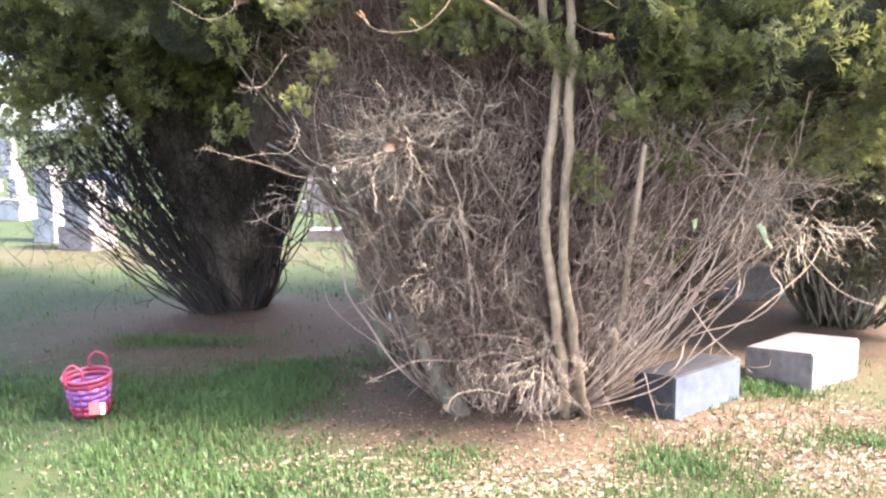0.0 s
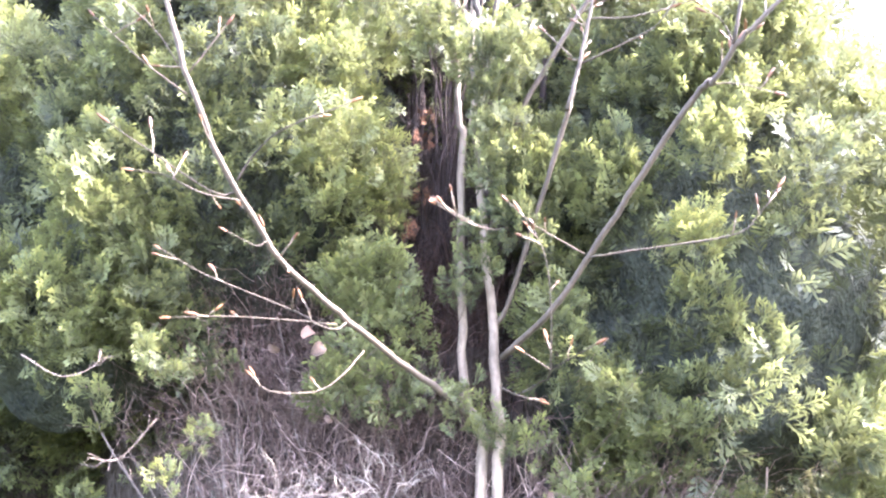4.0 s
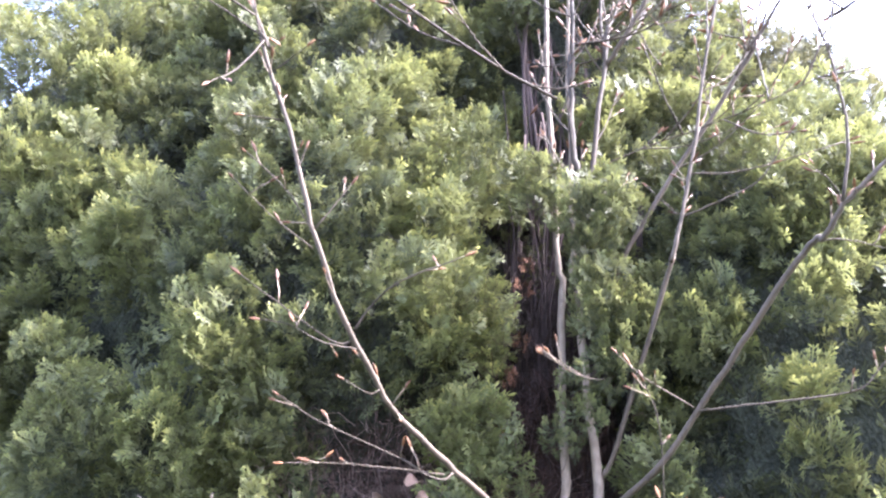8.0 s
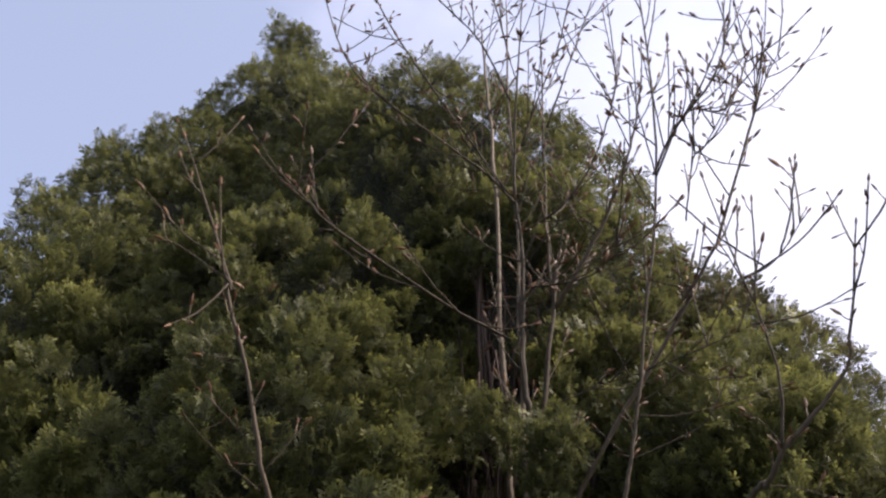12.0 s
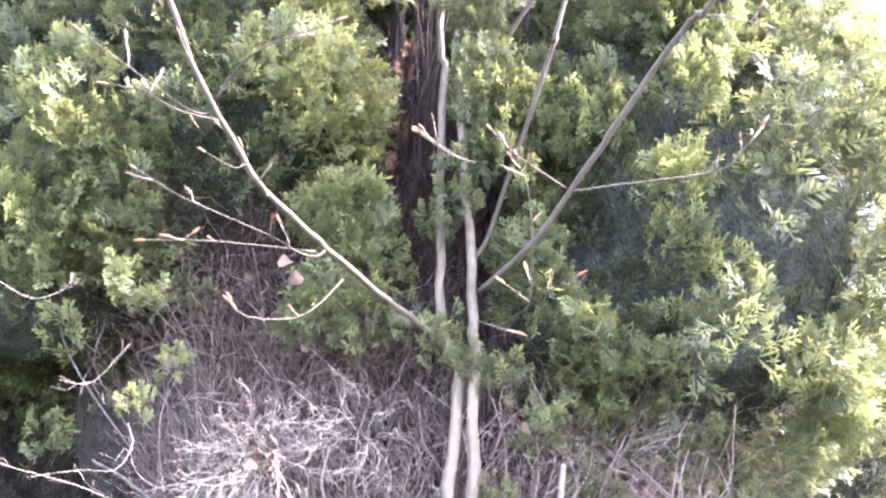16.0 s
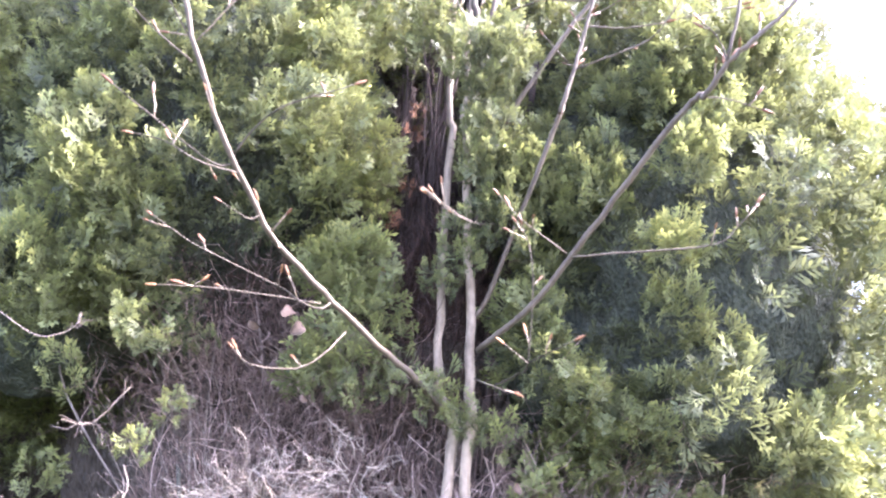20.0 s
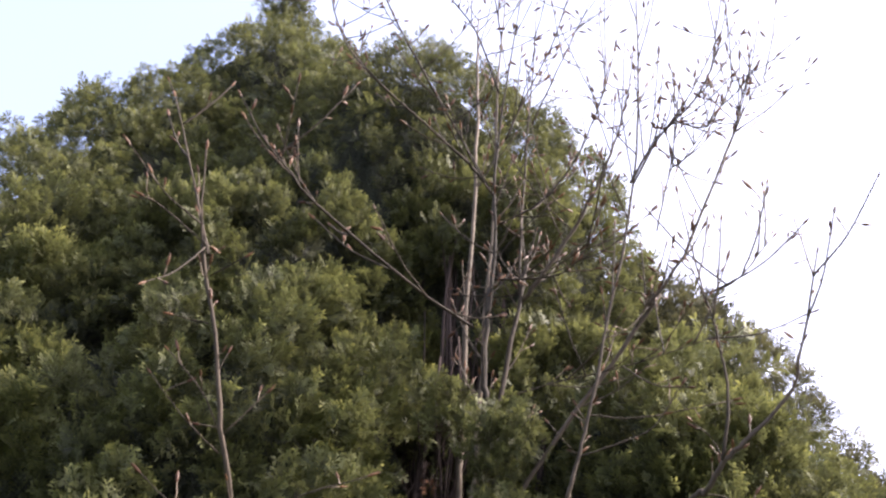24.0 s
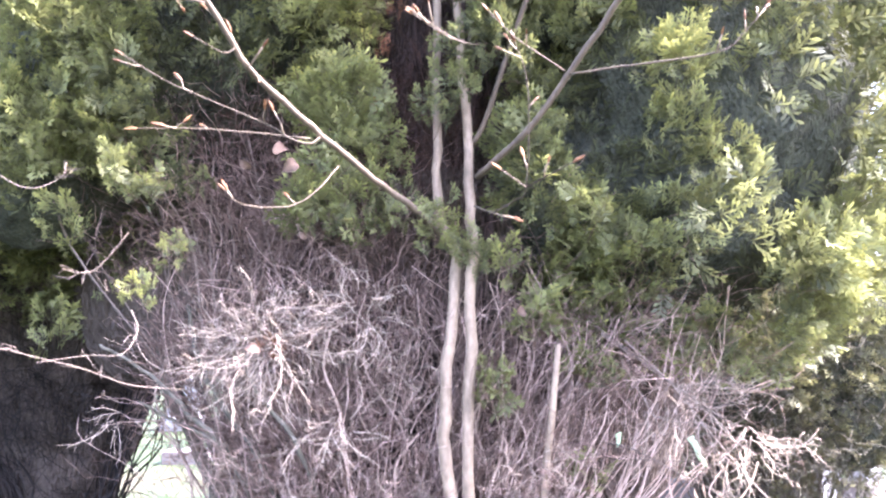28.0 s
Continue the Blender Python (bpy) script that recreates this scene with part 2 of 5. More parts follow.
def tube(line, r0, r1, sides=6, wobble=0.0, rng=None, hold=1.0):
    """Vertices and faces of a tapered round stem along a line, closed at its tip."""
    line = np.asarray(line, float)
    n = len(line)
    along = np.gradient(line, axis=0)
    along /= np.linalg.norm(along, axis=1)[:, None] + 1e-9
    side = np.cross(along, (0.31, 0.87, 0.38))
    side /= np.linalg.norm(side, axis=1)[:, None] + 1e-9
    other = np.cross(along, side)
    rad = r1 + (r0 - r1) * (1 - np.linspace(0, 1, n)) ** hold
    if rng is not None and wobble:
        rad = rad * (1 + wobble * rng.uniform(-1, 1, n))
    ang = np.arange(sides) * 2 * np.pi / sides
    ring = line[:, None] + rad[:, None, None] * (np.cos(ang)[None, :, None] * side[:, None] + np.sin(ang)[None, :, None] * other[:, None])
    v = np.vstack([ring.reshape(-1, 3), line[-1:] + along[-1:] * r1, line[:1]])
    i = np.arange(n - 1)[:, None] * sides + np.arange(sides)[None]
    j = np.arange(n - 1)[:, None] * sides + (np.arange(sides)[None] + 1) % sides
    quads = np.stack([i, j, j + sides, i + sides], -1).reshape(-1, 4)
    k = np.arange(sides)
    cap = np.stack([(n - 1) * sides + k, (n - 1) * sides + (k + 1) % sides, np.full(sides, n * sides)], -1)
    foot = np.stack([(k + 1) % sides, k, np.full(sides, n * sides + 1)], -1)
    return v, quads, np.vstack([cap, foot])


def join(pieces):
    """Joins (verts, quads, tris) into one."""
    vs, qs, ts, at = [], [], [], 0
    for v, q, t in pieces:
        vs.append(v), qs.append(q + at), ts.append(t + at)
        at += len(v)
    return np.vstack(vs), [np.vstack(qs), np.vstack(ts)]


def branch(name, parent, r0, r1, *points):
    """A stem, branch or twig as a part of its plant."""
    rng = np.random.default_rng(int(abs(points[0][0] * 977 + points[-1][2] * 1331) * 10) + len(points))
    line = spline(points, 5)
    if name in ("branch", "twig") and points[-1][2] > 3.9 and r0 < 0.0125:
        r0, r1 = r0 * 1.2, max(r1 * 1.2, 0.0032)
    if name == "dead_branch":
        r0, r1 = (r0 * 0.66, r1 * 0.7) if points[0][0] < 0 else (r0 * 1.05, r1 * 1.05)
    line[1:-1] += rng.normal(0, r0 * 0.22, (len(line) - 2, 3))
    v, q, t = tube(line, r0, r1, 8 if r0 > 0.009 else 6, 0.08, rng, 0.6 if name in ("trunk", "branch") and points[-1][2] > 3.6 else 1.0)
    material = {"trunk": BARK_YOUNG, "branch": BARK_BRANCH, "twig": BARK_BRANCH, "limb": BARK_MOSSY, "dead_branch": DEAD_GREY}[name]
    ob = part(name, mesh_np(name, v, [q, t], smooth=True), material, parent)
    if name in ("trunk", "branch") and points[-1][2] > 3.6:
        sprouts(line, parent, rng)
    if name == "dead_branch":
        offshoots(line, ob, rng, 5, 0.13, DEAD_GREY)
    if name == "branch" and r0 < 0.02 or name == "twig":
        buds(line, ob, rng, name)
    return ob


def sprouts(line, parent, rng):
    """Upswept side twigs along the high part of a stem."""
    high = [i for i in range(2, len(line) - 1) if line[i][2] > 3.5]
    top = [i for i in high if line[i][2] > 4.5]
    for i in high[::2] + high[-1:] + top[1::3]:
        p = line[i]
        along = line[i + 1] - line[i - 1]
        along /= np.linalg.norm(along)
        d = along * 0.9 + rng.normal(0, 0.55, 3) + (0, 0, 0.25)
        d /= np.linalg.norm(d)
        size = rng.uniform(0.18, 0.55)
        branch("twig", parent, 0.0038, 0.002, tuple(p), tuple(p + d * size * 0.5), tuple(p + d * size + (0, 0, size * 0.18)))


def offshoots(line, parent, rng, count, reach, material):
    """Fine crooked side twigs along a line, joined under their branch."""
    bits = []
    for _ in range(count):
        s = rng.uniform(0.25, 1.0)
        p = line[int(s * (len(line) - 1))]
        d = rng.normal(0, 1, 3) + (line[-1] - line[0]) / np.linalg.norm(line[-1] - line[0]) * 1.2
        d /= np.linalg.norm(d)
        size = reach * rng.uniform(0.35, 1.0)
        pts = [p, p + d * size * 0.4 + rng.normal(0, 0.012, 3), p + d * size * 0.75 + rng.normal(0, 0.02, 3), p + d * size + rng.normal(0, 0.025, 3)]
        bits.append(tube(pts, 0.0014, 0.0008, 4))
    v, f = join(bits)
    part("fine_growth", mesh_np("fine_growth", v, f, smooth=True), material, parent, kind="stuff")


def bud_mesh():
    bm = bmesh.new()
    bmesh.ops.create_uvsphere(bm, u_segments=6, v_segments=5, radius=1)
    for v in bm.verts:
        taper = 1 - 0.55 * max(v.co.z, 0)
        v.co = Vector((v.co.x * 0.0048 * taper, v.co.y * 0.0048 * taper, v.co.z * 0.017 + 0.015))
    me = bpy.data.meshes.new("bud")
    bm.to_mesh(me)
    bm.free()
    me.materials.append(BUD)
    return me


BUD_MESH = bud_mesh()


def buds(line, parent, rng, name):
    """Swollen spring buds at the end and beside short spurs."""
    total = np.linalg.norm(np.diff(line, axis=0), axis=1).sum()
    spots = [1.0] + list(rng.uniform(0.45, 0.97, int(total * (5 if name == "branch" else 6))))
    spurs = []
    for s in spots:
        i = min(int(s * (len(line) - 1)), len(line) - 2)
        p = line[-1] if s == 1.0 else line[i]
        d = line[i + 1] - line[i]
        d = d / np.linalg.norm(d)
        if s < 1.0:
            d = d * 0.7 + rng.normal(0, 0.6, 3) + (0, 0, 0.4)
            d /= np.linalg.norm(d)
            q = p + d * rng.uniform(0.015, 0.09)
            spurs.append(tube([p, (p + q) / 2 + rng.normal(0, 0.004, 3), q], 0.0028, 0.0022, 4))
            p = q
        ob = part("bud", BUD_MESH, None, parent)
        size = rng.uniform(0.8, 1.6) * (1.35 if p[2] > 4.2 else 1.0)
        ob.matrix_basis = Matrix.Translation(p) @ Vector(d).to_track_quat("Z", "Y").to_matrix().to_4x4() @ Matrix.Scale(size, 4)
    if spurs:
        v, f = join(spurs)
        part("spur_growth", mesh_np("spur_growth", v, f, smooth=True), BARK_YOUNG, parent, kind="stuff")


# ---- ground ----
GRASS_GREEN, SOIL = (0.07, 0.105, 0.03), (0.17, 0.12, 0.095)


def ground_material():
    m, n, l, b = nodes_of("lawn_and_bare_soil")
    geo = n.new("ShaderNodeNewGeometry")
    att = n.new("ShaderNodeAttribute")
    att.attribute_name = "bare"
    n1, n2, n3 = (n.new("ShaderNodeTexNoise") for _ in range(3))
    for tex, scale, detail in ((n1, 0.7, 5), (n2, 6.0, 5), (n3, 60.0, 3)):
        tex.inputs["Scale"].default_value, tex.inputs["Detail"].default_value = scale, detail
        l.new(geo.outputs["Position"], tex.inputs["Vector"])
    lawn, soil = n.new("ShaderNodeValToRGB"), n.new("ShaderNodeValToRGB")
    for r, a, c in ((lawn, (0.014, 0.023, 0.008), (0.030, 0.037, 0.014)), (soil, (0.036, 0.0225, 0.0145), (0.068, 0.044, 0.028))):
        r.color_ramp.elements[0].position, r.color_ramp.elements[1].position = 0.36, 0.66
        r.color_ramp.elements[0].color, r.color_ramp.elements[1].color = (*a, 1), (*c, 1)
    a1 = n.new("ShaderNodeMath")
    a1.operation = "MULTIPLY_ADD"
    a1.inputs[1].default_value = 0.55
    a2 = n.new("ShaderNodeMath")
    a2.operation = "MULTIPLY"
    a2.inputs[1].default_value = 0.45
    l.new(n2.outputs["Fac"], a2.inputs[0])
    l.new(n1.outputs["Fac"], a1.inputs[0])
    l.new(a2.outputs["Value"], a1.inputs[2])
    l.new(a1.outputs["Value"], lawn.inputs["Fac"])
    l.new(n3.outputs["Fac"], soil.inputs["Fac"])
    edge = n.new("ShaderNodeMath")
    edge.operation = "MULTIPLY_ADD"
    edge.inputs[1].default_value, edge.inputs[2].default_value = 0.9, -0.45
    l.new(n2.outputs["Fac"], edge.inputs[0])
    s = n.new("ShaderNodeMath")
    s.use_clamp = True
    l.new(att.outputs["Fac"], s.inputs[0])
    l.new(edge.outputs["Value"], s.inputs[1])
    mx = n.new("ShaderNodeMix")
    mx.data_type = "RGBA"
    l.new(s.outputs["Value"], mx.inputs["Factor"])
    l.new(lawn.outputs["Color"], mx.inputs["A"])
    l.new(soil.outputs["Color"], mx.inputs["B"])
    l.new(mx.outputs["Result"], b.inputs["Base Color"])
    bp = n.new("ShaderNodeBump")
    bp.inputs["Strength"].default_value, bp.inputs["Distance"].default_value = 0.4, 0.012
    l.new(n3.outputs["Fac"], bp.inputs["Height"])
    l.new(bp.outputs["Normal"], b.inputs["Normal"])
    b.inputs["Roughness"].default_value, b.inputs["Specular IOR Level"].default_value = 0.95, 0.15
    return m


# bare soil: (x, y, radius x, radius y, strength)
BARE = ((-1.9, 5.3, 1.7, 1.1, 1.0), (-0.5, 4.2, 1.4, 1.0, 1.0), (0.3, 3.7, 0.9, 0.9, 0.9), (1.35, 3.5, 0.75, 0.6, 0.95), (2.2, 5.6, 1.4, 1.1, 1.0), (1.8, 7.6, 1.7, 1.3, 1.0), (0.9, 5.2, 1.8, 1.2, 1.0), (-4.6, 8.8, 2.6, 0.9, 0.5), (1.6, 2.9, 0.9, 0.35, 0.6))


def bare_at(x, y):
    value = np.zeros_like(x)
    for cx, cy, rx, ry, s in BARE:
        d = np.sqrt(((x - cx) / rx) ** 2 + ((y - cy) / ry) ** 2)
        value = np.maximum(value, s * np.clip(1.9 - 1.35 * d, 0, 1))
    return value


def height_at(x, y):
    near = np.exp(-((x / 12) ** 2 + ((y - 4) / 12) ** 2))
    mound = 0.05 * np.exp(-(((x - 0.0) / 0.6) ** 2 + ((y - 3.95) / 0.45) ** 2)) + 0.06 * np.exp(-(((x + 2.2) / 0.7) ** 2 + ((y - 5.9) / 0.6) ** 2))
    return near * (0.012 * np.sin(x * 2.1 + 0.7) * np.sin(y * 1.7) + 0.008 * np.sin(x * 5.3) * np.cos(y * 4.1)) + mound


def build_ground():
    inner = np.linspace(-9, 9, 121)
    out = np.array([11, 14, 19, 27, 40, 65, 110, 200, 400, 900, 2000.0])
    xs = np.r_[-out[::-1], inner, out]
    gx, gy = np.meshgrid(xs, xs + 4.0, indexing="ij")
    v = np.stack([gx, gy, height_at(gx, gy)], -1).reshape(-1, 3)
    n = len(xs)
    i = (np.arange(n - 1)[:, None] * n + np.arange(n - 1)[None]).ravel()
    me = mesh_np("ground", v, [np.stack([i, i + n, i + n + 1, i + 1], -1)], smooth=True)
    me.attributes.new("bare", "FLOAT", "POINT").data.foreach_set("value", bare_at(v[:, 0], v[:, 1]).astype(np.float32))
    me.materials.append(ground_material())
    return tagged(new("ground", me), "cemetery lawn, patchy green and straw, with bare brown soil under the trees", "ground", kind="structure")


ground = build_ground()


# ---- foliage ----
def frond(rng, size=1.0, simple=False):
    """One flat fan-like spray along +y: an axis, alternate side shoots and their blunt scale-leaved fingers. Vertices, triangles and growth from base to tip."""
    size *= 0.105
    v, t, g = [], [], []

    def grow(p):
        return min(1.0, max(0.0, p[1] / size))

    def finger(base, way, length, width, lift):
        direction = np.array([math.sin(way), math.cos(way), 0.0])
        side = np.array([-direction[1], direction[0], 0.0])
        a, at = len(v), np.array(base, float)
        mid = at + direction * length * 0.68 + np.array([0, 0, lift * 0.5])
        end = at + direction * length + np.array([0, 0, lift])
        v.extend([at, mid + side * width, end, mid - side * width])
        t.extend([(a, a + 3, a + 1), (a + 1, a + 3, a + 2)])
        g.extend([grow(at), grow(mid), min(1, grow(end) + 0.15), grow(mid)])
        return at, direction

    finger((0, 0, 0), 0.0, size, size * 0.03, 0.0)
    pairs = 5
    for k in range(pairs):
        for s in (-1, 1):
            a = radians(rng.uniform(34, 56)) * s
            y = size * (0.10 + 0.80 / pairs * (k + (0.25 if s > 0 else -0.05)) + rng.uniform(-0.02, 0.02))
            length = size * (0.56 - 0.36 / pairs * k) * rng.uniform(0.75, 1.15)
            lift = rng.uniform(-0.10, 0.14) * size
            at, d = finger((0, y, 0), a, length, size * (0.046 if simple else 0.038), lift)
            if not simple and k < 4:
                for where, turn, f in ((0.4, -0.62, 0.5), (0.55, 0.65, 0.45))[:2 if k < 3 else 1]:
                    finger(at + d * length * where + np.array([0, 0, lift * where]), a + turn * s * rng.uniform(0.8, 1.2), length * f * rng.uniform(0.8, 1.2), size * 0.031, rng.uniform(-0.06, 0.1) * size)
    v = np.array(v)
    v[:, 2] += -0.28 * (v[:, 1] ** 2) / size + 0.22 * np.abs(v[:, 0])
    return v, np.array(t), np.clip(np.array(g), 0, 1)


def frame_of(y_axis, facing):
    """Axes with the given y, whose z turns as nearly as may be towards a facing."""
    y = y_axis / np.linalg.norm(y_axis)
    x = np.cross(y, facing)
    x /= np.linalg.norm(x) + 1e-9
    return np.stack([x, y, np.cross(x, y)], 1)


def clump(rng, sprays=40, radius=0.16, size=1.0, simple=False):
    """A tuft of sprays on short twigs, reaching out along +z: petals that lean outward and show their faces."""
    kinds = [frond(rng, size, simple) for _ in range(5)]
    vs, ts, gs, at = [], [], [], 0
    for k in range(sprays):
        high = (k + rng.uniform(0, 1)) / sprays
        around = k * 2.399963 + rng.uniform(-0.5, 0.5)
        out = np.array([math.cos(around), math.sin(around), 0.0])
        wide = math.sqrt(max(0.0, 1 - high * high * 0.9)) * rng.uniform(0.55, 1.0)
        p = out * radius * wide + np.array([0, 0, radius * (1.25 * high - 0.25)])
        axis = out * (0.95 - 0.5 * high) + np.array([0, 0, 0.5]) + rng.normal(0, 0.3, 3)
        v, t, g = kinds[rng.integers(5)]
        v = v * rng.uniform(0.75, 1.25) @ frame_of(axis, out + rng.normal(0, 0.5, 3)).T + p - axis * size * 0.04
        # Lower sprays take darker tones, painting shade into the foot of the tuft.
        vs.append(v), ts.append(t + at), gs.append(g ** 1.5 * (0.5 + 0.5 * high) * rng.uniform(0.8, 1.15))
        at += len(v)
    return np.vstack(vs), np.vstack(ts), np.clip(np.concatenate(gs), 0, 1)


CLUMP_RNG = np.random.default_rng(11)
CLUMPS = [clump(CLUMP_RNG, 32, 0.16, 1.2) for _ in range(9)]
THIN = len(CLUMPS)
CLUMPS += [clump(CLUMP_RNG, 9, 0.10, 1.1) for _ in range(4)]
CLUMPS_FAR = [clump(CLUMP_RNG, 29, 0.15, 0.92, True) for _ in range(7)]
CLUMP_MESHES = {}


def clump_mesh(k, material):
    key = (k, material.name)
    if key not in CLUMP_MESHES:
        v, t, g = CLUMPS[k]
        CLUMP_MESHES[key] = mesh_np("foliage_clump", v, [t], g)
        CLUMP_MESHES[key].materials.append(material)
    return CLUMP_MESHES[key]


def lump(p):
    """Uneven swelling of a crown at a place, gentler high up."""
    gain = 0.55 if p[2] < 4.2 else 0.38
    return noise.noise(Vector(p) * 0.9) * 0.12 + gain * (min(puff(p), 0.5) - 0.22)


def puff(p):
    """0 in the crevices between the rounded tufts of a crown, up to about 1 on their crests."""
    q = Vector(p) + Vector((noise.noise(Vector(p) * 3), noise.noise(Vector(p) * 3 + Vector((5, 1, 2))), 0)) * 0.12
    near, next_one = noise.voronoi(q * 1.9)[0][:2]
    return next_one - near


def inside(p, blobs, shrink):
    for c, r in blobs:
        q = (p - np.array(c)) / (np.array(r) * shrink)
        if q @ q < 1:
            return True
    return False


def crown_spots(blobs, others, spacing, rng, low=0.4, gaps=True):
    """Places on the outside of a crown made of rounded masses, at about even distances, with their outward way."""
    spots = []
    for c, r in blobs:
        c, r = np.array(c), np.array(r)
        area = 4 * math.pi * (((r[0] * r[1]) ** 1.6 + (r[0] * r[2]) ** 1.6 + (r[1] * r[2]) ** 1.6) / 3) ** (1 / 1.6)
        count = int(area / spacing ** 2)
        for k in range(count):
            z = 1 - 2 * (k + 0.5) / count
            a = k * 2.399963 + rng.uniform(-0.25, 0.25)
            d = np.array([math.sqrt(1 - z * z) * math.cos(a), math.sqrt(1 - z * z) * math.sin(a), z + rng.uniform(-0.5, 0.5) / math.sqrt(count)])
            p = c + d * r
            way = d / r
            way /= np.linalg.norm(way)
            p = p + way * (lump(p) + rng.uniform(-0.05, 0.03))
            mine = [b for b in blobs if b[0] is not c and tuple(b[0]) != tuple(c)]
            if gaps and puff(c + d * r) < 0.06:
                continue
            if p[2] < low or inside(p, mine, 0.93) or inside(p, others, 0.9):
                continue
            spots.append((p, way))
    return spots


def clump_pose(p, way, size, rng, sunk=0.06, tall=1.0):
    up = way * 0.6 + np.array([0, 0, 0.75]) + rng.normal(0, 0.18, 3)
    turn = Vector(up).to_track_quat("Z", "Y").to_matrix().to_4x4() @ Matrix.Rotation(rng.uniform(0, 6.28), 4, "Z")
    return Matrix.Translation(p - way * sunk) @ turn @ Matrix.Diagonal((size * rng.uniform(0.85, 1.15), size * rng.uniform(0.85, 1.15), size * tall * rng.uniform(0.85, 1.2), 1))


def joined_clumps(poses, rng, source):
    vs, ts, gs, at = [], [], [], 0
    for m in poses:
        v, t, g = source[rng.integers(min(len(source), THIN))]
        m = np.array(m)
        vs.append(v @ m[:3, :3].T + m[:3, 3]), ts.append(t + at), gs.append(g)
        at += len(v)
    return np.vstack(vs), np.vstack(ts), np.concatenate(gs)


def inner_mass(blobs, shrink, low):
    """The closed core of a crown or thicket, dark to stand in for inner shade: uneven rounded masses joined into one
    part.
    """
    bm = bmesh.new()
    for c, r in blobs:
        made = bmesh.ops.create_icosphere(bm, subdivisions=4, radius=1)["verts"]
        for v in made:
            d = v.co.copy()
            p = Vector((c[0] + d.x * r[0], c[1] + d.y * r[1], c[2] + d.z * r[2]))
            k = shrink + 0.05 * noise.noise(p * 2.3) + 0.04 * noise.noise(p * 6.1)
            v.co = Vector((c[0] + d.x * r[0] * k, c[1] + d.y * r[1] * k, max(low, c[2] + d.z * r[2] * k)))
    return bm


def vase(tree, foot, foot_r, top, top_r, height):
    """A closed core for the dense twigs and the shade between the stems: narrow at the foot, wide under the crown."""
    rows, cols = 26, 40
    v = []
    for i in range(rows + 1):
        s = i / rows
        for j in range(cols):
            a = 2 * math.pi * j / cols
            k = s ** 1.15
            p = Vector((foot[0] + (top[0] - foot[0]) * s + (foot_r[0] + (top_r[0] - foot_r[0]) * k) * math.cos(a), foot[1] + (top[1] - foot[1]) * s + (foot_r[1] + (top_r[1] - foot_r[1]) * k) * math.sin(a), s * height))
            d = Vector((math.cos(a), math.sin(a), 0)) * (0.10 * noise.noise(Vector((p.x * 7, p.y * 7, p.z * 1.6))) + 0.06 * noise.noise(Vector((p.x * 17, p.y * 17, p.z * 3))))
            v.append(p + d * (0.4 + s))
    at = len(v)
    v += [Vector((foot[0], foot[1], 0)), Vector((top[0], top[1], height))]
    j = np.arange(cols)
    quads = np.vstack([np.stack([i * cols + j, i * cols + (j + 1) % cols, (i + 1) * cols + (j + 1) % cols, (i + 1) * cols + j], -1) for i in range(rows)])
    tris = np.vstack([np.stack([(j + 1) % cols, j, np.full(cols, at)], -1), np.stack([rows * cols + j, rows * cols + (j + 1) % cols, np.full(cols, at + 1)], -1)])
    part("thicket_shade_core", mesh_np("thicket_shade_core", np.array(v), [quads, tris]), INNER_SHADE, tree)


NEAR = (-0.3, 2.2, 2.6)


